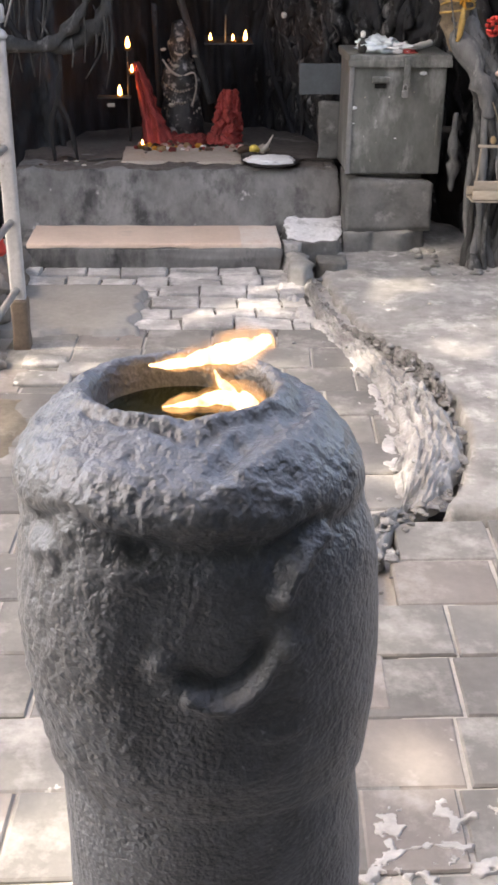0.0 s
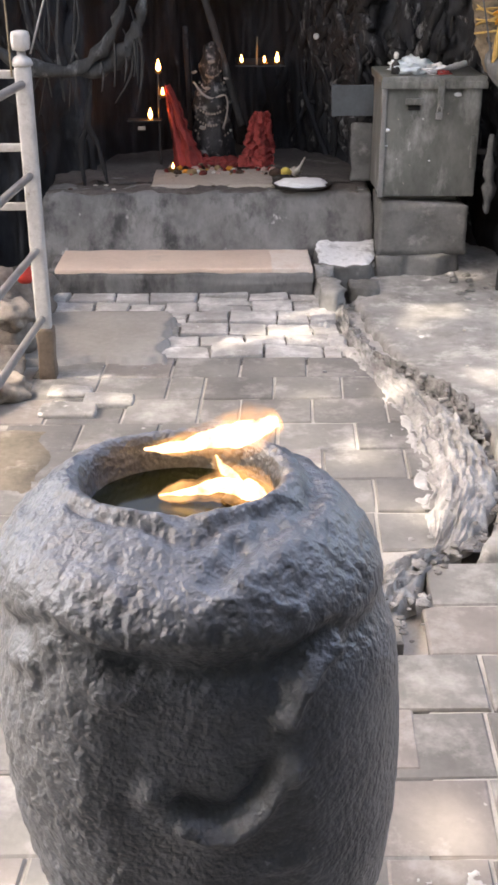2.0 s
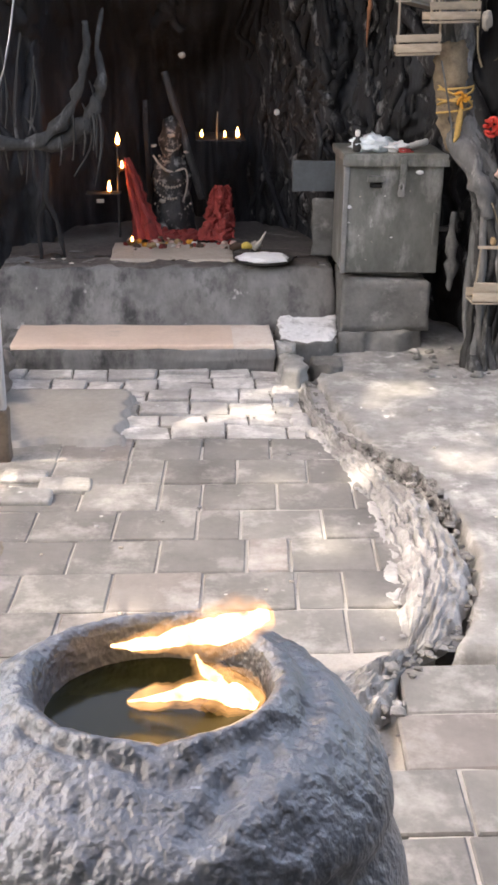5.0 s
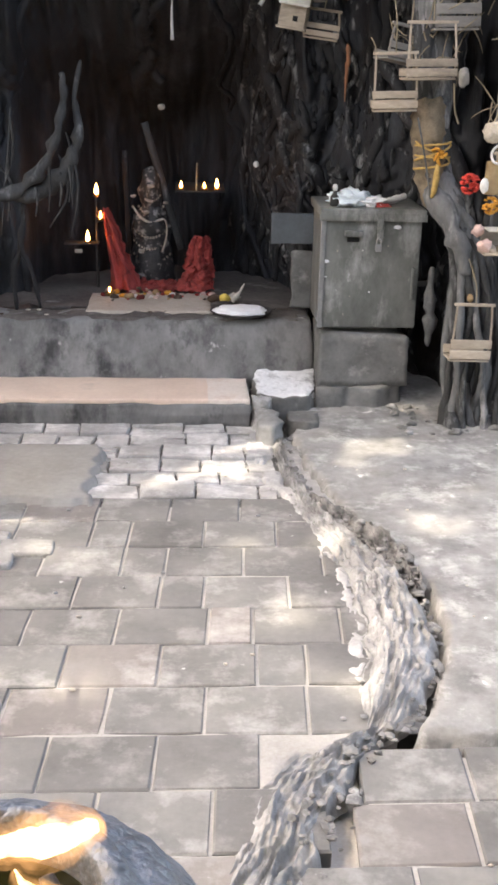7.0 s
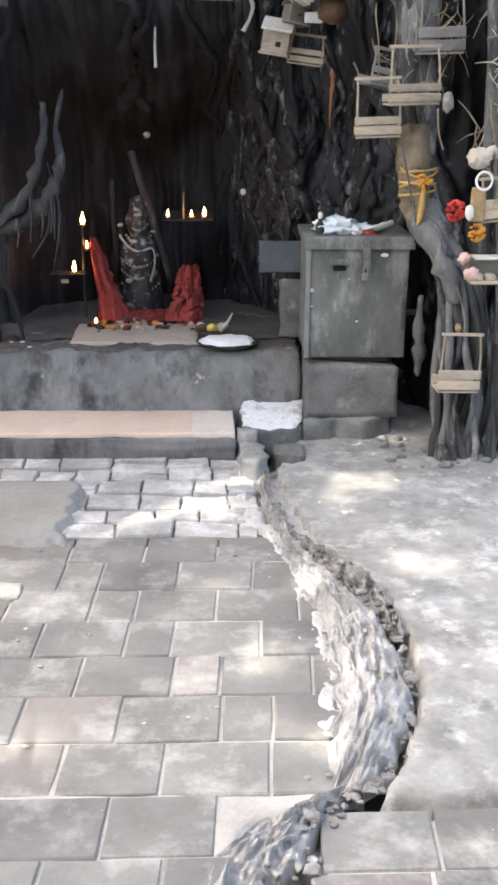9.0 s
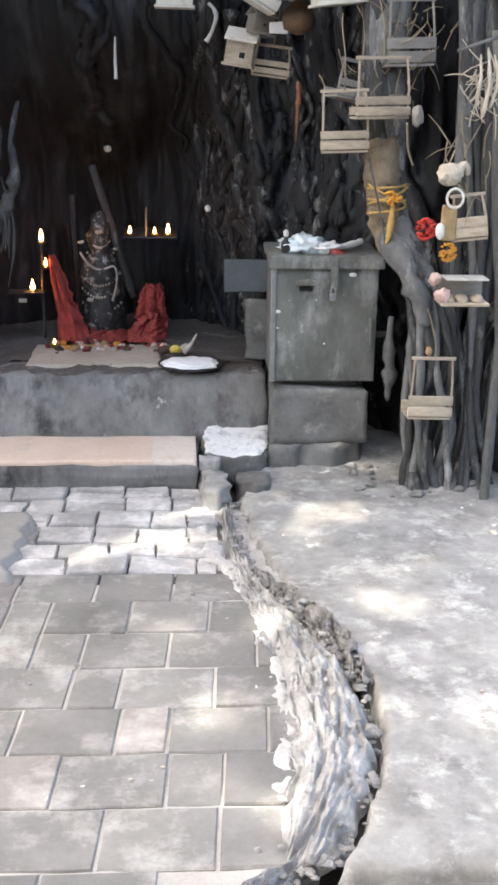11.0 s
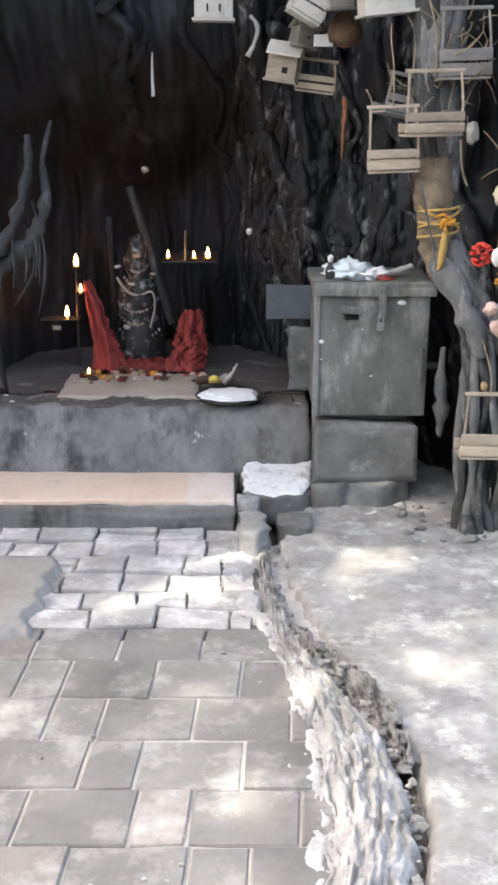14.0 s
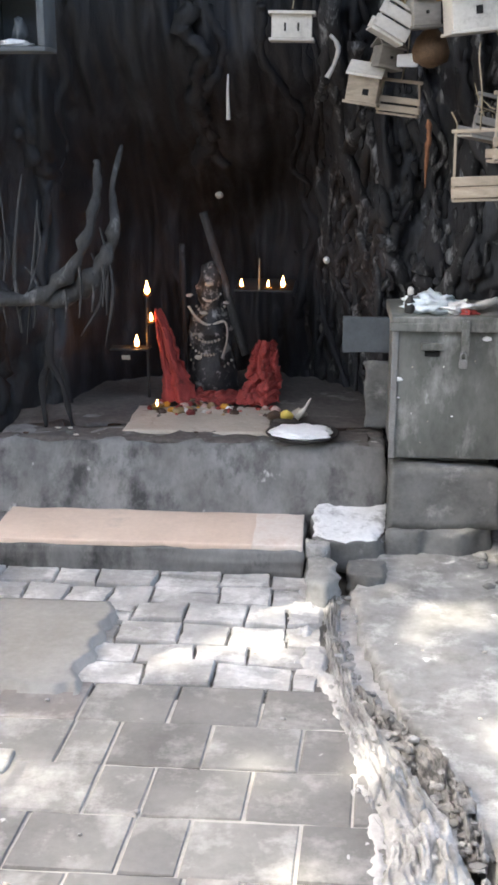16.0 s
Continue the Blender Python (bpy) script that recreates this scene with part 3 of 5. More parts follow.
for k in range(9):
    x = 1.12 + 0.022 * k
    aerial([(x + 0.06 * math.sin(k * 3), 3.14 + 0.05 * math.sin(k), -0.02), (x + 0.03 * math.sin(k * 7), 3.2, 0.3), (x + 0.035 * math.sin(k * 5), 3.24, 0.75), (x + 0.03 * math.cos(k), 3.3, 1.3), (x, 3.4, 2.0)], [0.014, 0.010 + 0.006 * math.sin(k * 3), 0.014, 0.022, 0.03], BARK_MID if k % 3 else BARK_PALE, 8, 0.9, k * 1.9)
aerial([(1.25, 3.02, -0.01), (1.255, 3.03, 0.25), (1.27, 3.06, 0.6), (1.25, 3.1, 1.0), (1.24, 3.15, 1.6)], [0.018, 0.016, 0.016, 0.035, 0.05], BARK, 10, 0.4, 4)
aerial([(1.33, 2.92, -0.01), (1.32, 2.93, 0.3), (1.30, 2.98, 0.55), (1.30, 3.1, 1.2)], [0.016, 0.016, 0.018, 0.03], BARK, 10, 0.4, 14)
aerial([(0.865, 3.30, 1.00), (0.905, 3.25, 0.90), (0.955, 3.20, 0.80), (1.005, 3.17, 0.71), (1.03, 3.16, 0.62)], [0.026, 0.036, 0.036, 0.028, 0.020], BARK_PALE, 16, 0.9, 44)
# leaning stakes in the dark of the hollow
aerial([(-0.235, 4.38, 1.08), (-0.15, 4.36, 0.80), (-0.06, 4.34, 0.50)], [0.018, 0.020, 0.020], BARK_MID, 6, 0.2, 2)
aerial([(-0.33, 4.42, 0.95), (-0.315, 4.40, 0.60), (-0.30, 4.38, 0.34)], [0.014, 0.016, 0.016], BARK_DARK, 6, 0.3, 12)

# the crown overhead, which leaves openings for the sun
GAPS = ((0.27, 1.66, 0.085), (0.37, 1.30, 0.05), (-0.29, 1.28, 0.05), (-0.40, 2.87, 0.07), (-0.24, 2.95, 0.09), (-0.10, 2.90, 0.08), (0.05, 2.72, 0.06), (0.69, 2.90, 0.08), (0.77, 2.20, 0.05), (-0.55, 2.965, 0.015), (-0.46, 2.97, 0.015), (-0.12, 2.60, 0.05), (0.15, 2.95, 0.06), (-0.25, 2.70, 0.06), (0.10, 3.10, 0.06), (-0.45, 3.10, 0.05), (-0.10, 3.12, 0.06), (0.20, 2.70, 0.05), (-0.30, 3.05, 0.04), (-0.27, 2.84, 0.04),
        (0.32, 3.50, 0.14), (-0.57, 2.30, 0.04), (-0.66, 2.08, 0.05), (-0.47, 2.04, 0.03), (-0.40, 0.05, 0.16), (0.42, 2.10, 0.04), (0.90, 1.6, 0.03), (0.25, 0.25, 0.06), (-0.3, 3.3, 0.09), (0.0, 3.35, 0.08))
bm = bmesh.new()
rc = random.Random(5)
for k in range(25000):
    gx, gy = rc.uniform(-2.2, 4.2), rc.uniform(-2.7, 4.9)      # where its shadow falls
    if any((gx - x) ** 2 + (gy - y) ** 2 < (r * rc.uniform(0.5, 1.25) + 0.05) ** 2 for x, y, r in GAPS):
        continue
    if gx < -0.95 and gy < 3.4:
        continue
    h = rc.uniform(8.4, 9.2)
    c = Vector((gx, gy, 0)) + sun_dir * (h / sun_dir.z)
    s = rc.uniform(0.040, 0.070)
    m = Matrix.Translation(c) @ Euler((rc.uniform(-0.7, 0.7), rc.uniform(-0.7, 0.7), rc.uniform(0, 6.3))).to_matrix().to_4x4()
    vs = [bm.verts.new(m @ Vector(p)) for p in ((-s * 1.5, 0, 0), (-s * 0.5, -s * 0.7, s * 0.1), (s * 0.7, -s * 0.6, 0.0), (s * 1.6, 0, -s * 0.15), (s * 0.7, s * 0.6, 0.0), (-s * 0.5, s * 0.7, s * 0.1))]
    bm.faces.new(vs)
for k in range(5600):                                                # unseen leaves added overhead to shade the lamp's front
    c = Vector((rc.uniform(-3.6, 1.3), rc.uniform(-3.2, -0.90), rc.uniform(3.1, 3.9)))
    s = rc.uniform(0.045, 0.075)
    m = Matrix.Translation(c) @ Euler((rc.uniform(-0.7, 0.7), rc.uniform(-0.7, 0.7), rc.uniform(0, 6.3))).to_matrix().to_4x4()
    bm.faces.new([bm.verts.new(m @ Vector(p)) for p in ((-s * 1.5, 0, 0), (-s * 0.5, -s * 0.7, s * 0.1), (s * 0.7, -s * 0.6, 0.0), (s * 1.6, 0, -s * 0.15), (s * 0.7, s * 0.6, 0.0), (-s * 0.5, s * 0.7, s * 0.1))])
part("crown", local(bm, TREE), LEAF, trunk, "green leaves of the crown overhead, with added unseen shade leaves", smooth=False)

# ---- the stone lamp ----
POT = (-0.122, -0.425)
pot = thing("stone_oil_lamp", (POT[0], POT[1], 0), "tall black carved stone oil lamp with a burning wick", "oil lamp")


def bell(v, c, w):
    return math.exp(-((v - c) / w) ** 2)


def step_up(v, w):
    return 1 / (1 + math.exp(max(-40.0, min(40.0, -v / w))))


def carve(phi, z, line):
    """Distance on the stone's face from a carved line of (angle, height)."""
    x, best = phi * 0.148, 9.0
    for (p0, z0), (p1, z1) in zip(line, line[1:]):
        x0, dx, dz = p0 * 0.148, (p1 - p0) * 0.148, z1 - z0
        u = min(max(((x - x0) * dx + (z - z0) * dz) / (dx * dx + dz * dz), 0), 1)
        best = min(best, math.hypot(x - x0 - u * dx, z - z0 - u * dz))
    return best


SMILE = ((-0.06, 0.794), (0.04, 0.787), (0.14, 0.786), (0.24, 0.793), (0.32, 0.806), (0.37, 0.820))
BROW = ((0.43, 0.874), (0.49, 0.892), (0.60, 0.904), (0.76, 0.911))
CHEEK = ((-0.97, 0.893), (-0.66, 0.913), (-0.44, 0.905), (-0.28, 0.893))


def pot_surface(r, z, phi):
    """Radius and height of the carved stone; phi runs round from the front, to the right positive."""
    front = max(0.0, math.cos(phi)) ** 0.8
    side = r
    z = z + 0.030 * front * bell(z, 0.886, 0.055) + 0.05 * front * bell(z, 0.625, 0.06)
    if side > 0.10 and 0.60 < z < 0.955:
        face = step_up(0.40 - abs(phi - 0.04), 0.05) * step_up(z - 0.735, 0.016) * step_up(0.925 - z, 0.010)
        r -= 0.011 * face
        r += 0.007 * bell(phi, -0.80, 0.42) * bell(z, 0.82, 0.06)                       # swelling cheek
        d = carve(phi, z, CHEEK)
        r += 0.007 * bell(d, 0, 0.011)                                                    # ledge over the cheek
        r -= 0.006 * bell(carve(phi, z - 0.020, CHEEK), 0, 0.009)
        r += 0.013 * bell(carve(phi, z, BROW), 0, 0.0065)                                 # curved rib
        r -= 0.006 * bell(carve(phi, z - 0.014, BROW), 0, 0.008)
        r += 0.010 * bell(carve(phi, z, SMILE), 0, 0.0060)                                # carved curve
        r -= 0.008 * bell(carve(phi, z - 0.016, SMILE), 0, 0.010)
        r += 0.010 * bell(math.hypot((phi - 0.43) * 0.148, z - 0.833), 0, 0.010)
        r += 0.009 * bell(math.hypot((phi + 0.21) * 0.148, z - 0.822), 0, 0.011)
        r -= 0.007 * front * bell(z, 0.908, 0.010)                                         # under the cap
        r += 0.003 * bell(carve(phi, z, ((0.30, 0.752), (0.48, 0.757))), 0, 0.006)
    if z > 0.93:                                                                           # fold round the mouth
        fold = 0.099 + 0.022 * step_up(0.35 - phi, 0.10)
        sweep = step_up(phi - 0.12, 0.07) * step_up(2.0 - phi, 0.25)
        z -= 0.007 * sweep * bell(side, fold - 0.004, 0.007)
        z += 0.005 * sweep * bell(side, fold + 0.011, 0.010)
        notch = 0.010 * bell(phi, 0.09, 0.20)
        z -= 0.006 * bell(side, 0.087 + notch, 0.0028) * step_up(1.0 - abs(phi + 0.05), 0.10)   # crack below the lip
        z -= 0.004 * bell(phi, 0.09, 0.16) * bell(side, 0.081, 0.010)
    return r, z


PROF = [(0.140, -0.02), (0.140, 0.30), (0.139, 0.47), (0.136, 0.57), (0.1335, 0.610), (0.1345, 0.618), (0.1390, 0.626), (0.1415, 0.642), (0.1440, 0.668), (0.1485, 0.71), (0.1510, 0.755), (0.1505, 0.80), (0.1475, 0.84), (0.1435, 0.866), (0.1395, 0.882), (0.1380, 0.889), (0.1388, 0.896), (0.1405, 0.906),
        (0.1400, 0.918), (0.1375, 0.930), (0.1325, 0.941), (0.1250, 0.9515), (0.1155, 0.961), (0.104, 0.970), (0.093, 0.978), (0.085, 0.984), (0.079, 0.9865), (0.0735, 0.983), (0.071, 0.975), (0.0695, 0.962), (0.068, 0.945), (0.066, 0.93)]
LEAN = ((-0.02, 0.012), (0.50, 0.012), (0.62, 0.006), (0.75, 0.001), (0.86, -0.002), (0.90, -0.007), (0.95, -0.011), (0.985, -0.014), (1.1, -0.014))
bm = bmesh.new()
rings, SEG = [], 340
fine = []
for (r0, z0), (r1, z1) in zip(PROF, PROF[1:]):
    n = max(1, int(math.hypot(r1 - r0, z1 - z0) / (0.0032 if z0 > 0.56 else 0.02)))
    fine += [(r0 + (r1 - r0) * i / n, z0 + (z1 - z0) * i / n) for i in range(n)]
fine.append(PROF[-1])
for r, z in fine:
    ring = []
    for a, b in zip(LEAN, LEAN[1:]):
        if a[0] <= z <= b[0]:
            cx = a[1] + (b[1] - a[1]) * (z - a[0]) / (b[0] - a[0])
    for k in range(SEG):
        w = 2 * math.pi * k / SEG
        phi = (w + math.pi / 2 + math.pi) % (2 * math.pi) - math.pi
        rr, zz = pot_surface(r, z, phi)
        p = Vector((rr * math.cos(w), rr * math.sin(w), zz))
        rugged = 0.35 + 0.65 * step_up(zz - 0.915, 0.010) + 0.65 * step_up(-0.42 - phi, 0.08) * step_up(zz - 0.66, 0.02) * step_up(0.92 - zz, 0.01)
        q = Vector((p.x, p.y, p.z * 0.7))
        g = 0.0020 * rugged * noise.noise(q * 125) + 0.0016 * rugged * noise.noise(q * 60 + Vector((4, 2, 8))) + 0.002 * noise.noise(p * 10 + Vector((3, 1, 7)))
        pits = max(0.0, noise.noise(p * 105 + Vector((9, 9, 9))) - 0.22) * 0.005 * rugged
        d = Vector((math.cos(w), math.sin(w), 2.2 * min(max((z - 0.89) / 0.09, 0), 1))).normalized()
        p += d * (g - pits)
        oval = min(max((0.118 - r) / 0.03, 0), 1) * (z > 0.93)
        ring.append(bm.verts.new((p.x + cx, p.y * (1 - 0.15 * oval) + 0.007 * oval, p.z)))
    rings.append(ring)
for a, b in zip(rings, rings[1:]):
    for k in range(SEG):
        bm.faces.new((a[k], a[(k + 1) % SEG], b[(k + 1) % SEG], b[k]))
bm.faces.new(rings[-1])
part("body", bm, POTSTONE, pot)
bm = bmesh.new()
bmesh.ops.create_circle(bm, cap_ends=True, segments=64, radius=0.0725, matrix=Matrix.Translation((-0.014, 0.007, 0.958)) @ Matrix.Diagonal((1, 0.86, 1, 1)))
part("oil", bm, OIL, pot, "still dark oil in the bowl")
part("wick", tube([(0.02, 0.01, 0.955), (0.03, 0.02, 0.967), (0.026, 0.03, 0.975)], [0.007, 0.006, 0.004], 8, None, 0.4), IRON, pot, "charred cotton wick")


def tongue(points, radii, flat, seed):
    bm = tube(points, radii, 14, None, 0.18, seed, 1.0, 8)
    for v in bm.verts:
        v.co.y = points[0][1] + (v.co.y - points[0][1]) * flat
    return bm


FLAMES = (([(0.056, 0.02, 1.016), (0.040, 0.022, 1.010), (0.022, 0.025, 1.004), (0.002, 0.028, 1.000), (-0.018, 0.030, 0.994), (-0.040, 0.032, 0.992)], [0.0030, 0.0090, 0.0085, 0.0060, 0.0035, 0.0006]),
          ([(0.050, 0.006, 0.961), (0.036, 0.008, 0.968), (0.018, 0.010, 0.971), (-0.004, 0.012, 0.967), (-0.030, 0.014, 0.963)], [0.004, 0.0085, 0.0065, 0.0035, 0.0006]),
          ([(0.030, 0.014, 0.966), (0.024, 0.016, 0.976), (0.016, 0.017, 0.984), (0.012, 0.018, 0.992)], [0.005, 0.0042, 0.0026, 0.0006]))
for k, (pts, rad) in enumerate(FLAMES):
    bm = tongue(pts, rad, 0.6, 2.0 + 4 * k)
    wobble(bm, 0.0025, 45, k)
    core = part("flame", bm, FIRE, pot, "white-hot wind-blown oil flame")
    for grow in (1.25, 1.6, 2.1):
        bm = tongue(pts, [r * grow + 0.001 for r in rad], 0.6, 2.0 + 4 * k)
        wobble(bm, 0.003, 40, k + 0.3)
        part("flame_edge", bm, FIRE_EDGE, core, "torn orange edge of the flame")

# ---- the donation box and its stones ----
B = Vector((0.70, 3.575, 0.352))
box = thing("donation_box", B, "grey-green painted steel donation box with hasp and padlock", "box")
bm = block(0.503, 0.897, 3.405, 3.745, 0.352, 0.800, 0.006, 5, 0.0025, 3)
part("body", local(bm, B), BOXPAINT, box)
part("lid", local(block(0.490, 0.912, 3.388, 3.755, 0.800, 0.832, 0.006, 5, 0.003, 4), B), BOXPAINT, box)
part("lid_rim", local(block(0.488, 0.914, 3.386, 3.392, 0.784, 0.812, 0.002), B), BOXPAINT, box)
# added pale strip stands in for the box's lighter left side
part("corner_strip", local(block(0.496, 0.516, 3.398, 3.408, 0.352, 0.790, 0.003, 6, 0.002, 8), B), GREYSTEEL, box, "pale strip standing in for the lighter left side")
part("hasp", local(block(0.716, 0.742, 3.378, 3.386, 0.706, 0.822, 0.003), B), BOXPAINT, box)
bm = block(0.711, 0.737, 3.366, 3.382, 0.668, 0.696, 0.004)
padlock = part("padlock", local(bm, B), GREYSTEEL, box, "small steel padlock")
part("shackle", local(tube([(0.716, 3.374, 0.695), (0.716, 3.374, 0.712), (0.724, 3.374, 0.719), (0.732, 3.374, 0.712), (0.732, 3.374, 0.695)], 0.003, 6), B), GREYSTEEL, padlock)
part("slot_hood", local(block(0.590, 0.662, 3.385, 3.407, 0.722, 0.746, 0.004), B), BOXPAINT, box)
part("coin_slot", local(block(0.602, 0.650, 3.399, 3.407, 0.700, 0.718, 0.002), B), HOLE, box, "black block for the dark in the coin slot")
part("handle", local(tube([(0.905, 3.50, 0.62), (0.922, 3.50, 0.60), (0.922, 3.50, 0.53), (0.905, 3.50, 0.51)], 0.006, 8), B), IRON, box)
part("hinge_bar", local(block(0.868, 0.882, 3.398, 3.407, 0.47, 0.60, 0.003), B), BOXPAINT, box)
part("latch", local(block(0.897, 0.960, 3.42, 3.436, 0.520, 0.545, 0.004, 3, 0.003, 5), B), IRON, box, "black iron latch arm")
rb = random.Random(19)
for k in range(7):
    x, z, w = rb.uniform(0.53, 0.88), rb.uniform(0.38, 0.77), rb.uniform(0.0015, 0.004)
    part("paint_chip", local(blob((x, 3.404, z), (w, 0.002, w * rb.uniform(0.5, 1.6)), 0.5, k, 1), B), (SLAB, CLOTHWHITE)[k % 2], box, "pale chip in the paint")
for x, z, w in ((0.520, 0.622, 0.014), (0.800, 0.760, 0.016), (0.523, 0.56, 0.005), (0.70, 0.50, 0.005)):
    part("paint_splash", local(blob((x, 3.403, z), (w, 0.003, w * 0.55), 0.3, x * 40, 2), B), PAPERWHITE, box, "white paint splash")

def rough_stone(name, outline, z0, z1, mat, label, seed, rough=0.010, taper=0.94, slope=0.0, rise=0.0):
    """A broken stone of uneven outline, with worn edges; slope lowers its top along x."""
    pts = [Vector(p) for p in outline]
    c = sum(pts, Vector((0, 0))) / len(pts)
    ring = []
    for a, b in zip(pts, pts[1:] + pts[:1]):
        m = max(2, int((b - a).length / 0.016))
        ring += [a + (b - a) * (i / m) for i in range(m)]
    bm = bmesh.new()
    layers, n = [], 7
    for f, u in [(1 - (1 - taper) * (i / n), i / n) for i in range(n + 1)] + [(taper - 0.05, 1.03), (taper * 0.75, 1.05), (taper * 0.5, 1.04), (taper * 0.2, 1.05)]:
        row = []
        for p in ring:
            q = c + (p - c) * f
            z = z0 + (z1 - z0) * u - slope * (q.x - c.x) * u + rise * (q.y - c.y) * u
            k = Vector((q.x, q.y, z))
            d = Vector((p.x - c.x, p.y - c.y, 0)).normalized()
            k += d * (rough * noise.fractal(k * 14 + Vector((seed, 0, seed)), 0.8, 2, 3)) + Vector((0, 0, 0.6 * rough * noise.fractal(k * 12 + Vector((0, seed, 5)), 0.8, 2, 3) * (u > 0.1)))
            row.append(bm.verts.new(k))
        layers.append(row)
    for a, b in zip(layers, layers[1:]):
        for k in range(len(ring)):
            bm.faces.new((a[k], a[(k + 1) % len(ring)], b[(k + 1) % len(ring)], b[k]))
    bm.faces.new(layers[-1])
    bm.faces.new(list(reversed(layers[0])))
    return tagged(link(name, bm, mat), label, "stone")


rough_stone("stone_block", ((0.502, 3.365), (0.878, 3.385), (0.872, 3.70), (0.508, 3.70)), 0.112, 0.318, WALLSTONE, "dressed dark grey stone block under the donation box", 12, 0.007, 0.975, 0.04)
tagged(link("stone_wedge", block(0.56, 0.84, 3.47, 3.70, 0.310, 0.354, 0.008, 3, 0.004, 2), WALLSTONE), "flat stone packing between block and box", "stone")
rough_stone("flat_stone", ((0.490, 3.34), (0.60, 3.335), (0.62, 3.36), (0.74, 3.33), (0.86, 3.40), (0.84, 3.66), (0.52, 3.68)), -0.02, 0.110, WALLSTONE, "rough flat footing stone under the block", 22, 0.014, 0.97)
white = rough_stone("white_stone", ((0.250, 3.315), (0.36, 3.285), (0.47, 3.30), (0.508, 3.39), (0.50, 3.62), (0.30, 3.63), (0.245, 3.50)), -0.02, 0.116, WALLSTONE, "broken dark stone slab with limewashed top, whitened for sun glare", 31, 0.018, 0.97, 0.0, 0.20)
white.data.materials.append(LIME)
# up-facing faces turn white: lime powder, with the sun's glare painted in
for p in white.data.polygons:
    if p.normal.z > 0.45 and p.center.z > 0.06:
        p.material_index = 1
LUMPS = (((0.235, 3.00), (0.30, 2.985), (0.345, 3.05), (0.335, 3.18), (0.29, 3.27), (0.232, 3.24)), ((0.365, 3.13), (0.43, 3.08), (0.485, 3.11), (0.50, 3.21), (0.42, 3.27), (0.37, 3.23)), ((0.225, 3.21), (0.29, 3.20), (0.31, 3.27), (0.27, 3.31), (0.226, 3.29)))
for k, outline in enumerate(LUMPS):
    tagged(rough_stone("broken_stone", outline, -0.03, (0.062, 0.048, 0.098)[k], (CEMENT, WALLSTONE, CEMENT)[k], "broken stone lump beside the step", 41 + 3 * k, 0.022, 0.88), "broken stone lump beside the step", "stone", group="broken stones by the step")

# ---- things on the box ----
cloth = thing("paper_bundle", (0.66, 3.5, 0.834), "crumpled pale blue paper heaped on the box lid", "paper")
bm = blob((-0.04, 0, 0.020), (0.080, 0.06, 0.036), 0.5, 3, 4, freq=3)
part("sheet", bm, PAPERBLUE, cloth)
part("sheet", blob((0.045, -0.02, 0.014), (0.06, 0.05, 0.022), 0.5, 9, 4, freq=3), PAPERWHITE, cloth)
tagged(link("paper_roll", tube([(0.755, 3.47, 0.848), (0.80, 3.50, 0.858), (0.845, 3.53, 0.866)], [0.012, 0.014, 0.012], 10, None, 0.3), CLOTHWHITE), "rolled white paper on the box lid", "paper")
tagged(link("small_rag", blob((0.74, 3.45, 0.838), (0.03, 0.02, 0.012), 0.5, 4, 3), CLOTHRED), "small dull red rag on the box lid", "cloth")
bottle = thing("small_bottle", (0.553, 3.47, 0.832), "small dark bottle with a pale stopper", "bottle")
part("body", lathe([(0.016, 0), (0.018, 0.004), (0.018, 0.035), (0.008, 0.05), (0.007, 0.06)], 20), IRON, bottle)
part("stopper", lathe([(0.007, 0.058), (0.010, 0.062), (0.010, 0.078), (0.004, 0.084)], 16), CLOTHWHITE, bottle, "pale stopper")

tagged(link("grey_board", block(0.34, 0.56, 3.93, 3.955, 0.60, 0.735, 0.004, 5, 0.004, 6), BOARD), "grey board nailed across the roots", "board")
tagged(link("leaning_slab", block(0.425, 0.55, 3.87, 3.90, 0.325, 0.575, 0.012, 5, 0.012, 16), WALLSTONE), "grey stone slab leaning against the roots", "stone")

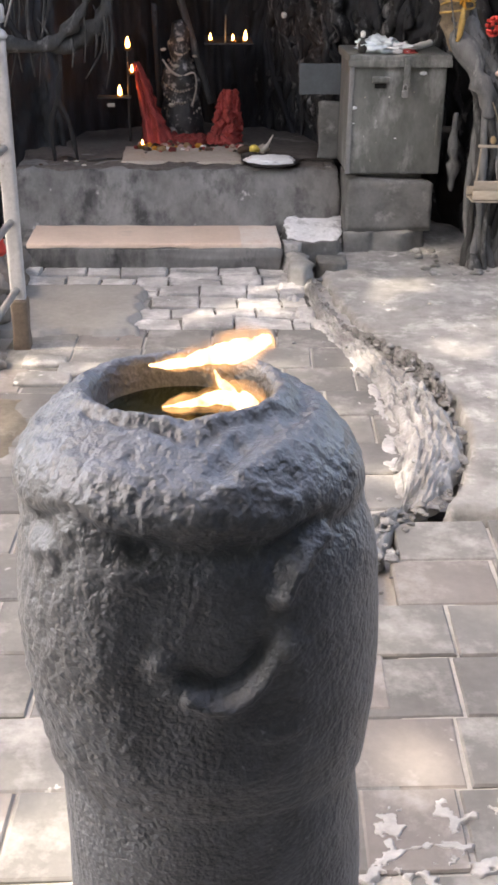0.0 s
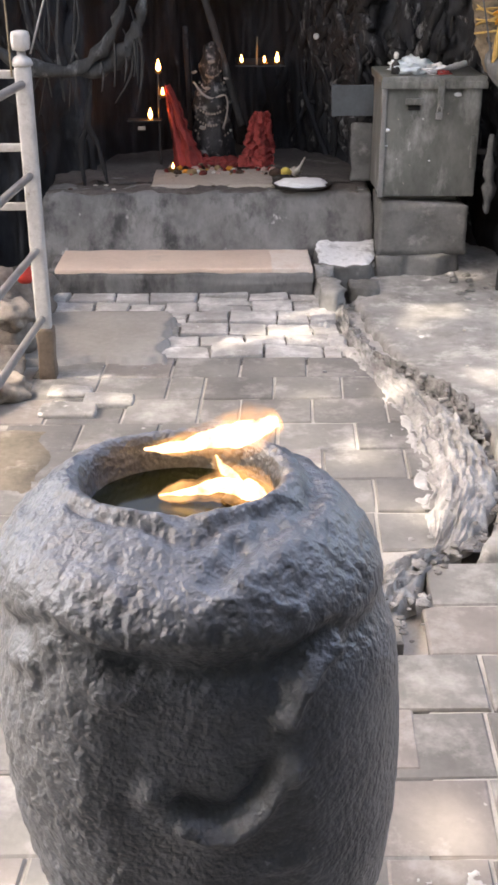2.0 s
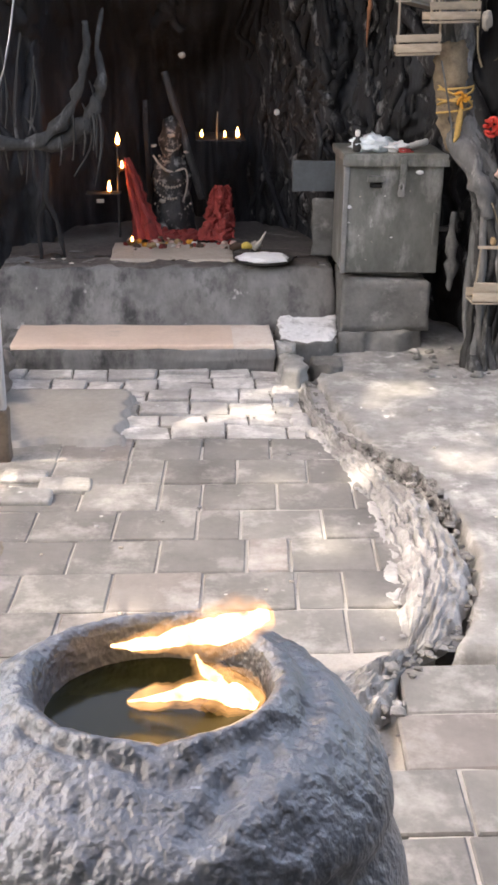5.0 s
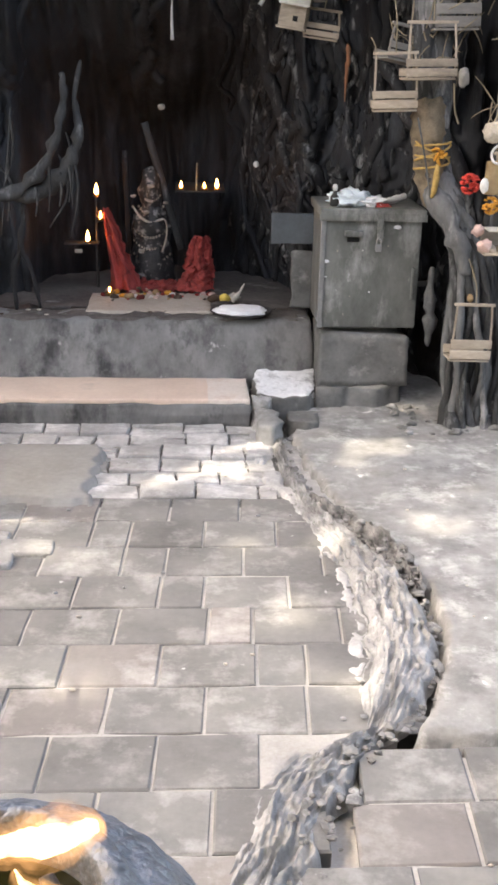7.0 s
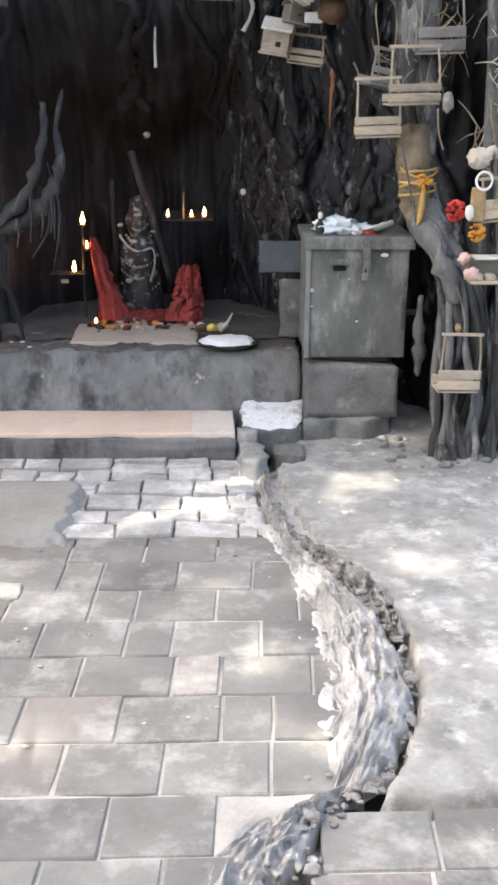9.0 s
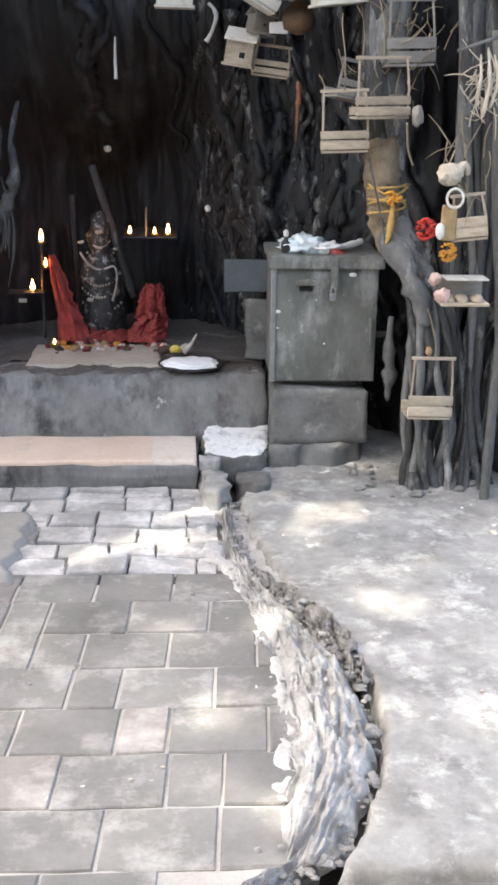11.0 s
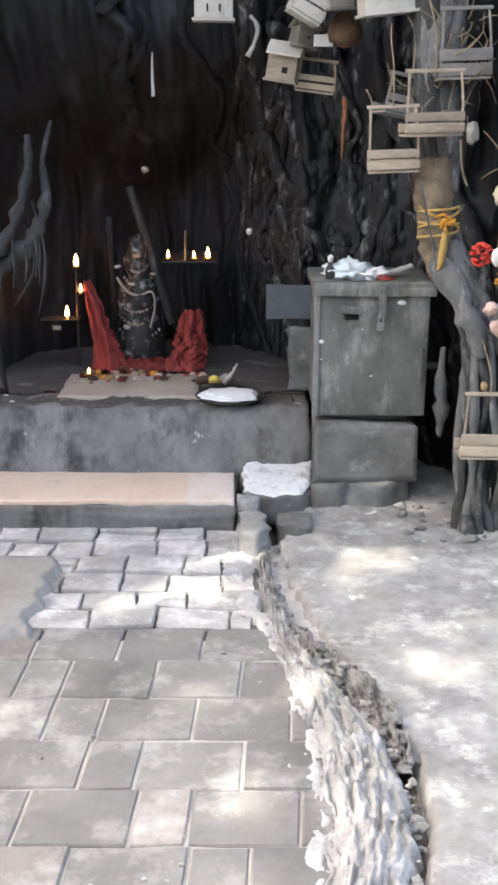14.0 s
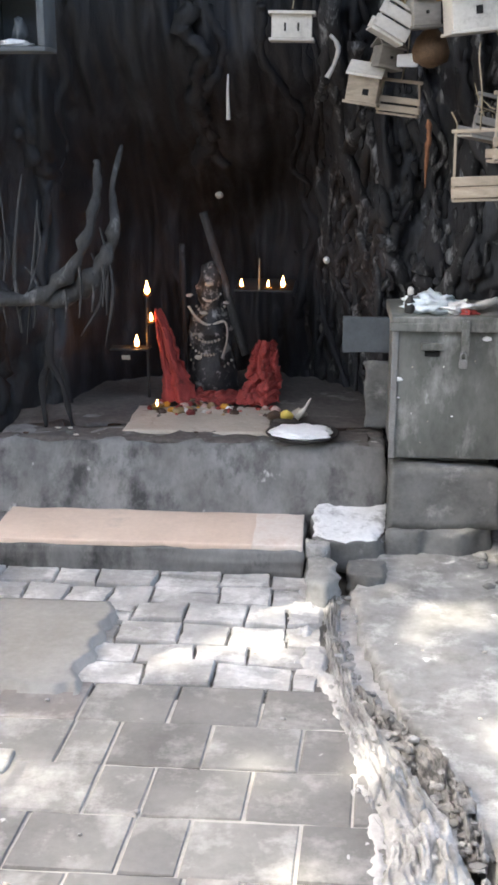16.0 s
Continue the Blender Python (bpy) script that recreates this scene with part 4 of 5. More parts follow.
# ---- the surface root ----
def strip(name, spine, mat, label, seed, fibre=0.016):
    """A half-buried root: spine rows of x, y, half width, height."""
    pts = []
    n = 30
    for i in range(len(spine) - 1):
        p0, p1, p2, p3 = (np.array(spine[max(0, min(j, len(spine) - 1))]) for j in (i - 1, i, i + 1, i + 2))
        for s in range(n + (i == len(spine) - 2)):
            u = s / n
            pts.append(0.5 * ((2 * p1) + (p2 - p0) * u + (2 * p0 - 5 * p1 + 4 * p2 - p3) * u * u + (3 * p1 - p0 - 3 * p2 + p3) * u ** 3))
    bm = bmesh.new()
    rows, along = [], 0.0
    for i, (x, y, w, h) in enumerate(pts):
        a, b = pts[max(i - 1, 0)], pts[min(i + 1, len(pts) - 1)]
        d = Vector((b[0] - a[0], b[1] - a[1], 0))
        along += d.length / 2
        d.normalize()
        side = Vector((-d.y, d.x, 0))
        row = []
        for j in range(61):
            v = -1 + 2 * j / 60
            ragged = 1 + 0.26 * noise.fractal((along * 9, v * 0.7 + (5 if v > 0 else 0), seed), 0.8, 2, 3)
            body = max(0.0, 1 - abs(v) ** (1.5 if v < 0 else 5.0))
            wave = 0.9 * noise.noise((along * 5, v * 1.5, seed))
            f = 0.5 * noise.noise((v * 4.2 + wave, along * 2.6, seed)) + 0.5 * noise.noise((v * 11 + wave, along * 9, seed + 3)) + 0.5 * noise.noise((v * 16, along * 38, seed + 9))
            f += 1.1 * (noise.cell((v * 5.5 + wave, along * 13 + 2 * v + wave, seed)) - 0.5) + 0.7 * (noise.cell((v * 11 + 2 * wave, along * 27 + wave, seed + 4)) - 0.5)
            f -= 1.2 * max(0.0, noise.noise((v * 6 + wave, along * 7, seed + 15)) - 0.25)
            z = -0.03 + (h + 0.03) * body ** 0.75 + fibre * f * (0.10 + body)
            q = Vector((x, y, z)) + side * (v * w * ragged)
            row.append(bm.verts.new(q))
        rows.append(row)
    for a, b in zip(rows, rows[1:]):
        for j in range(60):
            bm.faces.new((a[j], b[j], b[j + 1], a[j + 1]))
    bmesh.ops.recalc_face_normals(bm, faces=bm.faces[:])
    if bm.faces[len(bm.faces) // 2].normal.z < 0:
        bmesh.ops.reverse_faces(bm, faces=bm.faces[:])
    root = thing(name, (0, 0, 0), label, "tree root")
    part("wood", bm, mat, root)
    return root, pts


def crumbs_along(root, pts, offset, spread, count, size, mat, name, label, seed):
    """Loose chips and lumps strewn along one flank of a root."""
    r = random.Random(seed)
    bm = bmesh.new()
    for k in range(count):
        i = r.randrange(2, len(pts) - 2)
        a, b, c = pts[i - 2], pts[i + 2], pts[i]
        d = Vector((b[0] - a[0], b[1] - a[1], 0)).normalized()
        o = c[2] * offset + r.gauss(0, spread)
        s = r.uniform(*size) * (0.5 + 0.5 * r.random())
        lift = max(0.0, c[3]) * max(0.0, 1 - (o / max(c[2], 0.01)) ** 2)
        blob((c[0] - d.y * o, c[1] + d.x * o, lift + s * 0.15), (s * r.uniform(0.7, 1.5), s * r.uniform(0.7, 1.7), s * r.uniform(0.35, 0.8)), 0.55, k * 1.7, 1, bm, 1.3)
    tagged(part(name, bm, mat, root, smooth=False), label, kind="stuff")


ROOT_A = [(0.315, 3.05, 0.03, 0.012), (0.325, 2.75, 0.03, 0.012), (0.355, 2.45, 0.035, 0.022), (0.405, 2.22, 0.06, 0.030), (0.455, 2.02, 0.085, 0.036), (0.495, 1.82, 0.10, 0.042), (0.507, 1.60, 0.10, 0.048), (0.485, 1.40, 0.092, 0.046), (0.43, 1.22, 0.07, 0.040), (0.38, 1.13, 0.03, 0.0)]
ROOT_B = [(0.40, 1.14, 0.02, 0.0), (0.315, 1.07, 0.05, 0.018), (0.23, 0.98, 0.085, 0.024), (0.17, 0.87, 0.09, 0.028), (0.13, 0.74, 0.08, 0.028), (0.07, 0.58, 0.07, 0.026), (0.03, 0.40, 0.06, 0.022), (0.02, 0.2, 0.05, 0.01)]
root_a, line_a = strip("surface_root", ROOT_A, ROOT, "bleached grey banyan root lying across the paving", 3.0, 0.010)
crumbs_along(root_a, line_a, 1.08, 0.010, 120, (0.006, 0.020), RUBBLE, "crumbled_edge", "dark crumbled mortar along the root", 5)
crumbs_along(root_a, line_a, 0.1, 0.045, 60, (0.004, 0.011), ROOT, "flaking_bark", "flaking bleached bark", 8)
root_b, line_b = strip("surface_root", ROOT_B, ROOT, "bleached grey banyan root sinking between pavers", 9.0, 0.011)
crumbs_along(root_b, line_b, 0.8, 0.03, 80, (0.005, 0.015), RUBBLE, "crumbled_edge", "dark crumbled mortar over the root", 15)
root_c, line_c = strip("root_fragment", [(0.385, 2.47, 0.012, 0.005), (0.46, 2.29, 0.028, 0.028), (0.53, 2.16, 0.036, 0.034), (0.585, 2.02, 0.040, 0.034), (0.612, 1.88, 0.036, 0.032), (0.615, 1.78, 0.02, 0.015)], ROOT_DARK, "splintered rotten grey root beside the larger root", 21.0, 0.016)
crumbs_along(root_c, line_c, 0.3, 0.030, 60, (0.006, 0.018), RUBBLE, "splintered_rot", "dark splintered rot", 25)


def dust_height(x, y):
    """Thin lime dust that has spread from the root over the pavers' ends."""
    d = edge_x(y) - 0.02 - x
    thick = 0.55 - abs(d - 0.055) / 0.075 + 0.8 * noise.fractal((x * 13, y * 9, 4), 0.8, 2, 4) - 0.9 * max(0.0, 1.45 - y) / 0.3
    return -0.02 + 0.0235 * min(max(thick * 2, 0), 1)


tagged(link("lime_dust", sheet(0.12, 0.52, 1.15, 3.1, 0.0, 90, 300, dust_height), DUST), "thin white lime dust spilled over the pavers", "dust", kind="stuff")

def smear_height(x, y):
    """Height of a thin, ragged pale layer on the pavers beside the stone lamp."""
    rim = min((x - 0.08) / 0.06, (0.52 - x) / 0.1, (y + 0.30) / 0.1, (0.18 - y) / 0.06, 1.0)
    thick = 0.9 * noise.fractal((x * 16 + y * 9, y * 26 - x * 8, 9), 0.8, 2, 4) + 0.02 - 0.8 * (1 - rim)
    return -0.02 + 0.0235 * min(max(thick * 5, 0), 1)


tagged(link("lime_smear", sheet(0.08, 0.52, -0.30, 0.18, 0.0, 170, 190, smear_height), DUST), "thin ragged pale layer over the pavers", "dust", kind="stuff")

# ---- the railing ----
R = Vector((-0.725, 2.29, 0))
railing = thing("railing", R, "white painted steel corner railing, chipped and dusty", "railing")
post = part("post", local(block(-0.748, -0.702, 2.268, 2.312, -0.02, 0.985, 0.006, 3, 0.001), R), STEEL, railing)
part("collar", local(lathe([(0.030, 0), (0.033, 0.008), (0.026, 0.022), (0.014, 0.03), (0.012, 0.045)], 8, (-0.725, 2.29, 0.985)), R), STEEL, post)
bm = bmesh.new()
block(-0.752, -0.698, 2.263, 2.317, 1.028, 1.085, 0.016, bm=bm)
part("finial", local(bm, R), STEEL, post, "white rounded finial")
for z in (0.962, 0.748, 0.568):
    part("crossbar", local(block(-1.75, -0.746, 2.282, 2.300, z - 0.012, z + 0.012, 0.004), R), STEEL, railing)
for z in (0.935, 0.665, 0.430, 0.205):
    part("side_bar", local(tube([(-0.727, 2.285, z), (-0.752, 1.80, z), (-0.80, 0.75, z)], 0.0125, 8), R), GREYSTEEL, railing, "grey steel side bar")
for x, y in ((-1.76, 2.29), (-0.805, 0.74)):
    part("post", local(block(x - 0.022, x + 0.022, y - 0.022, y + 0.022, -0.02, 0.985, 0.006), R), STEEL, railing)
part("base_sleeve", local(block(-0.751, -0.695, 2.26, 2.318, -0.02, 0.17, 0.008, 4, 0.003), R), EARTHSTEEL, railing, "rusty brown foot of the post")

# ---- hanging wooden cradles and little houses ----
def cradle(at, w, h, d, slat=0.022, wood=WOOD, tilt=0.0, yaw=0.0, label="small raw wood cradle hung on the tree", cord=0.25, rx=0.0):
    """An open-topped cradle: base board, two slats front and back, four posts, top bars and a cord."""
    c = thing("wooden_cradle", (0, 0, 0), label, "cradle", group="wooden cradles hung on the tree")
    c.matrix_world = pose(*at, rx, tilt, yaw)
    t = 0.009
    part("base_board", block(-w / 2, w / 2, -d / 2, d / 2, 0, 0.008, 0.002), wood, c)
    for y in (-d / 2, d / 2 - t):
        for z in (0.012, 0.016 + slat) if y < 0 else (0.012,):
            part("slat", block(-w / 2 - 0.003, w / 2 + 0.003, y - 0.004, y + t - 0.004, z, z + slat - 0.003, 0.002, 2, 0.001, w * 90 + z * 50), wood, c)
    for x in (-w / 2, w / 2 - t):
        part("post", tube([(x + t / 2 - 0.002, -d / 2 + t, 0.004), (x + t / 2 + 0.003, -d / 2 + t, h * 0.5), (x + t / 2 + (0.006 if x < 0 else -0.006), -d / 2 + t, h)], t * 0.55, 4, None, 0.2, x * 50), wood, c, smooth=False)
    part("top_bar", block(-w / 2 - 0.002, w / 2 + 0.002, -d / 2 + t * 0.4, -d / 2 + t * 1.6, h - 0.008, h + 0.003, 0.002, 2, 0.001, w * 60), wood, c)
    if cord:
        part("cord", tube([(0, -d / 2, h), (0.004, -d / 4, h + cord * 0.4), (-0.004, d / 4, h + cord * 0.8), (0, d / 2 + 0.05, h + cord)], 0.0025, 5), STRAW, c, "twisted hanging cord")
    return c


cradle((1.020, 3.03, 0.328), 0.150, 0.218, 0.10, 0.036, WOOD, 1.5, 2, "pale raw wood cradle hung low on the roots", 0.14)
cradle((0.732, 3.28, 1.205), 0.160, 0.205, 0.11, 0.030, WOOD, -2.5, -6)
cradle((0.842, 3.25, 1.318), 0.182, 0.198, 0.11, 0.030, WOOD, -1.5, 4)
cradle((0.752, 3.40, 1.375), 0.150, 0.130, 0.10, 0.026, GREYWOOD, 10, 24, "weathered wood cradle tangled in straw")
cradle((0.950, 3.36, 1.490), 0.165, 0.215, 0.10, 0.040, GREYWOOD, -2, 5, "weathered wood cradle full of dry straw")
cradle((0.506, 3.80, 1.452), 0.140, 0.115, 0.09, 0.024, WOOD, 7, -8)
cradle((0.445, 3.62, 1.690), 0.115, 0.110, 0.09, 0.040, WHITEWOOD, 28, 10, "cream painted cradle hanging askew")
cradle((1.125, 3.00, 0.945), 0.110, 0.150, 0.08, 0.032, WOOD, -8, -14)
cradle((0.68, 3.62, 1.93), 0.15, 0.16, 0.09, 0.03, GREYWOOD, -6, 12)


def little_house(at, w, h, d, wood, roof, tilt=0.0, yaw=0.0, openings=((0.0, 0.45, 0.022, 0.022),), label="", flat=False):
    c = thing("toy_house", (0, 0, 0), label, "toy house", group="little wooden houses hung on the tree")
    c.matrix_world = pose(*at, 0, tilt, yaw)
    part("house_body", block(-w / 2, w / 2, -d / 2, d / 2, 0.008, h * 0.78, 0.003, 2, 0.001, w * 77), wood, c)
    part("base_board", block(-w * 0.56, w * 0.56, -d * 0.62, d * 0.55, 0, 0.010, 0.002), wood, c)
    bm = bmesh.new()
    if flat:
        block(-w * 0.58, w * 0.58, -d * 0.66, d * 0.6, h * 0.80, h * 0.80 + 0.010, 0.002, bm=bm)
        block(-w * 0.50, w * 0.50, -d * 0.50, d * 0.5, h * 0.76, h * 0.80, 0.002, bm=bm)
    else:
        for s in (-1, 1):
            vs = [bm.verts.new(p) for p in ((-w * 0.58, s * d * 0.66, h * 0.72), (w * 0.58, s * d * 0.66, h * 0.72), (w * 0.58, 0, h * 1.05), (-w * 0.58, 0, h * 1.05),
                                            (-w * 0.58, s * d * 0.66, h * 0.78), (w * 0.58, s * d * 0.66, h * 0.78), (w * 0.58, 0, h * 1.12), (-w * 0.58, 0, h * 1.12))]
            for f in ((0, 1, 2, 3), (4, 5, 6, 7), (0, 1, 5, 4), (1, 2, 6, 5), (2, 3, 7, 6), (3, 0, 4, 7)):
                bm.faces.new([vs[i] for i in f])
        bmesh.ops.recalc_face_normals(bm, faces=bm.faces[:])
    part("roof", bm, roof, c, smooth=False)
    for x, z, ww, hh in openings:
        part("window", block(x - ww / 2, x + ww / 2, -d / 2 - 0.003, -d / 2 + 0.012, z * h - hh / 2, z * h + hh / 2, 0.001), HOLE, c, "black block for the dark in the window")
    part("cord", tube([(0, 0, h), (0.01, 0.05, h + 0.12), (0, 0.16, h + 0.3)], 0.0025, 5), STRAW, c)
    return c


little_house((0.383, 3.76, 1.487), 0.105, 0.125, 0.10, WOOD, WHITEWOOD, 9, -10, ((0.012, 0.34, 0.020, 0.020),), "small pale wooden toy house with pitched roof")
little_house((0.143, 3.80, 1.692), 0.135, 0.105, 0.09, WHITEWOOD, WHITEWOOD, 1, 0, ((-0.022, 0.42, 0.006, 0.026), (0.022, 0.42, 0.006, 0.026)), "cream toy house with flat roof and two slits", True)
little_house((0.715, 3.46, 1.690), 0.165, 0.150, 0.12, WHITEWOOD, JUTE, -6, 8, ((0.0, 0.42, 0.020, 0.024),), "cream toy house with one square window")
little_house((0.568, 3.62, 1.715), 0.09, 0.12, 0.09, GREYWOOD, JUTE, -4, 16, ((0.0, 0.4, 0.01, 0.01),), "grey wooden toy house with brown roof")
niche = thing("hanging_niche", (-0.735, 3.60, 1.65), "grey open-fronted wooden niche with white scraps inside", "niche")
part("back", block(-0.10, 0.10, 0.07, 0.08, 0.0, 0.22, 0.002), BOARD, niche)
part("floor_board", block(-0.10, 0.10, -0.07, 0.07, 0.0, 0.016, 0.003), BOARD, niche)
part("top", block(-0.10, 0.10, -0.07, 0.07, 0.205, 0.22, 0.003), BOARD, niche)
for x in (-0.10, 0.075):
    part("side", block(x, x + 0.025, -0.07, 0.07, 0.016, 0.205, 0.003), BOARD, niche)
part("scraps", blob((-0.01, -0.03, 0.026), (0.055, 0.03, 0.014), 0.5, 3, 3), PAPERWHITE, niche, "white paper scraps")
part("figure", blob((0.0, 0.0, 0.065), (0.025, 0.02, 0.045), 0.4, 6, 3), BOARD, niche, "small grey lump")
little_house((0.455, 3.74, 1.600), 0.08, 0.09, 0.08, GREYWOOD, GREYWOOD, 12, 20, ((0.0, 0.4, 0.008, 0.008),), "tiny grey wooden toy house")
tagged(link("folded_paper", block(0.492, 0.560, 3.68, 3.70, 1.605, 1.645, 0.003, 3, 0.004, 3), PAPERWHITE), "folded white paper stuck among the cradles", "paper")
tagged(link("brown_gourd", lathe([(0.01, 0), (0.055, 0.02), (0.062, 0.05), (0.05, 0.09), (0.02, 0.12), (0.012, 0.16)], 24, (0.60, 3.68, 1.60)), BASKET), "dark brown wicker gourd hanging upside down", "gourd")

# dry straw and twigs caught behind the cradles


def twigs(name, centre, spread, count, length, mat, label, seed):
    r = random.Random(seed)
    bm = bmesh.new()
    for k in range(count):
        p = Vector(centre) + Vector([r.gauss(0, 1) * s for s in spread])
        d = Vector((r.uniform(-0.6, 0.6), r.uniform(-0.3, 0.3), r.uniform(-1, 1))).normalized() * length * r.uniform(0.4, 1)
        mid = p + d * 0.5 + Vector((r.uniform(-1, 1), r.uniform(-1, 1), r.uniform(-1, 1))) * length * 0.12
        tube([p, mid, p + d], [0.0028, 0.0024, 0.0012], 5, bm, steps=2)
    return tagged(link(name, bm, mat), label, "straw", kind="stuff")


twigs("dry_straw", (0.83, 3.36, 1.42), (0.08, 0.03, 0.07), 36, 0.14, STRAW, "tangle of dry straw round the cradles", 1)
twigs("dry_straw", (0.95, 3.37, 1.58), (0.06, 0.03, 0.06), 34, 0.14, STRAW, "tangle of dry straw in a cradle", 2)
twigs("dry_straw", (1.13, 3.0, 1.42), (0.03, 0.02, 0.05), 40, 0.11, CLOTHTAN, "bunch of dry tan leaf strips", 7)
twigs("dry_straw", (1.10, 3.02, 1.20), (0.06, 0.02, 0.08), 20, 0.13, STRAW, "dry straw hanging among ornaments", 3)

# jute-wrapped branch with yellow ribbons
wrap = thing("jute_wrap", (0.885, 3.28, 0.90), "jute sacking tied round the branch with yellow ribbon", "sacking")
part("sack", wobble(tube([(0.02, 0.0, -0.04), (0.01, 0.0, 0.04), (0.0, 0.0, 0.12), (-0.015, 0.02, 0.22), (-0.02, 0.05, 0.34)], [0.030, 0.056, 0.066, 0.058, 0.060], 36, None, 0.3, 3, 1.0, 8), 0.016, 14, 2, 0.006), SACKING, wrap)
for k, (z0, z1) in enumerate(((0.10, 0.125), (0.15, 0.145), (0.185, 0.20), (0.13, 0.19), (0.20, 0.13))):   # turns of ribbon round the sacking
    pts = [(0.066 * math.sin(q) * 1.04, -0.068 * math.cos(q) * 1.06, z0 + (z1 - z0) * (q + 1.35) / 2.7) for q in (-1.35, -0.9, -0.45, 0.0, 0.45, 0.9, 1.35)]
    part("ribbon", tube(pts, [0.0035, 0.0045, 0.004, 0.005, 0.004, 0.0045, 0.0035], 6, None, 0.4, k), RIBBON, wrap, "faded yellow ribbon wound round")
for k in range(7):
    a = k * 0.9 + 0.3 * math.sin(k * 7.3)
    ln = 0.55 + 0.25 * math.sin(k * 3.9)
    part("ribbon", tube([(0.018, -0.074, 0.155), (0.018 + 0.030 * ln * math.cos(a), -0.084, 0.158 + 0.030 * ln * math.sin(a)), (0.018 + 0.050 * ln * math.cos(a + 0.5), -0.076, 0.152 + 0.045 * ln * math.sin(a + 0.5))], [0.004, 0.007, 0.004], 6, None, 0.5, k), CLOTHORANGE, wrap, "yellow ribbon loop")
part("ribbon_tail", tube([(0.012, -0.074, 0.125), (0.008, -0.080, 0.08), (0.004, -0.076, 0.03), (-0.004, -0.072, 0.0)], [0.007, 0.012, 0.011, 0.004], 8, None, 0.3), RIBBON, wrap, "hanging yellow ribbon tail")

# flowers and bits tied at the right-hand roots
def flower(name, at, r, mat, label, seed):
    bm = bmesh.new()
    rr = random.Random(seed)
    for k in range(70):
        u, w = rr.uniform(-1, 1), rr.uniform(0, 6.28)
        s = math.sqrt(1 - u * u)
        blob((at[0] + r * 0.7 * s * math.cos(w), at[1] + r * 0.5 * s * math.sin(w), at[2] + r * 0.8 * u), (r * 0.22, r * 0.20, r * 0.12), 0.5, k, 1, bm)
    return tagged(link(name, bm, mat), label, "flower")


flower("red_flower", (0.997, 3.10, 0.965), 0.044, CLOTHBRIGHT, "bright red cloth flower tied to the roots", 4)
flower("marigold", (1.047, 2.98, 0.905), 0.036, CLOTHORANGE, "orange marigold head hanging from the roots", 5)
ornament = thing("cloth_bundle", (1.035, 2.97, 1.155), "knotted off-white cloth bundle tied with string", "cloth")
part("knot", blob((0, 0, 0.0), (0.040, 0.032, 0.036), 0.22, 8, 4), CLOTHTAN, ornament)
part("tail", tube([(0.02, 0, 0.01), (0.045, 0, 0.03), (0.06, 0.01, 0.0)], [0.02, 0.014, 0.008], 8, None, 0.4), CLOTHTAN, ornament)
bm = bmesh.new()
tube([(1.052 + 0.027 * math.cos(a * 0.5236), 2.95, 1.082 + 0.030 * math.sin(a * 0.5236)) for a in range(13)], 0.0045, 8, bm)
tagged(link("bangle", bm, CLOTHWHITE), "pale plastic bangle hanging on a string", "bangle")
tagged(link("tan_packet", block(1.018, 1.066, 2.965, 2.99, 0.945, 1.06, 0.006, 4, 0.006, 4), JUTE), "tan paper packet tied to the roots", "packet")
tagged(link("white_plug", blob((1.012, 2.96, 0.975), (0.016, 0.014, 0.028), 0.2, 2, 2), CLOTHWHITE), "small white cloth stub", "cloth")
feeder = thing("wooden_tray", (1.10, 2.97, 0.735), "raw wood tray with curved dividers under a board", "tray")
part("floor_board", block(-0.075, 0.085, -0.05, 0.05, 0, 0.010, 0.002), WOOD, feeder)
part("cover_board", block(-0.060, 0.080, -0.04, 0.05, 0.083, 0.090, 0.002), WHITEWOOD, feeder)
for x in (-0.045, 0.0, 0.05):
    part("divider", blob((x, 0, 0.016), (0.024, 0.042, 0.018), 0.1, x * 99, 2), WOOD, feeder)
part("back_board", block(-0.07, 0.08, 0.042, 0.050, 0.0, 0.09, 0.002), GREYWOOD, feeder)
tagged(link("pink_knot", blob((1.030, 2.95, 0.765), (0.026, 0.022, 0.024), 0.35, 5, 3), CLOTHPINK), "faded pink cloth knot", "cloth")
tagged(link("pink_knot", blob((1.012, 2.99, 0.815), (0.022, 0.02, 0.02), 0.35, 7, 3), CLOTHPINK), "faded pink cloth knot", "cloth")
tagged(link("cloth_rosette", blob((1.014, 3.015, 0.562), (0.012, 0.010, 0.016), 0.4, 3, 2), JUTE), "tan knot above the low cradle", "cloth")
for k, (x, z0, z1, w) in enumerate(((1.108, 1.52, 1.38, 0.012), (1.130, 1.54, 1.33, 0.017), (1.152, 1.52, 1.36, 0.014), (1.09, 1.45, 1.38, 0.010))):
    tagged(link("hanging_cloth", tube([(x, 2.98, z0), (x + 0.006 * k, 2.96, (z0 + z1) / 2), (x - 0.008, 2.965, z1)], [0.003, w * 0.5, w * 0.35], 8, None, 0.8, k), CLOTHTAN), "dry tan leaf strip twisted and hanging", "leaf", group="dry leaf strips hanging at the roots")
tagged(link("thin_stick", tube([(1.035, 2.99, 1.53), (1.10, 2.98, 1.553), (1.22, 3.02, 1.59)], 0.006, 6), BARK), "pale thin stick among the roots", "stick")
tagged(link("orange_tassel", tube([(0.60, 3.66, 1.44), (0.605, 3.65, 1.39), (0.60, 3.65, 1.33), (0.60, 3.66, 1.22)], [0.005, 0.012, 0.007, 0.002], 8, None, 0.9), TASSEL), "faded orange tassel on a string", "tassel")
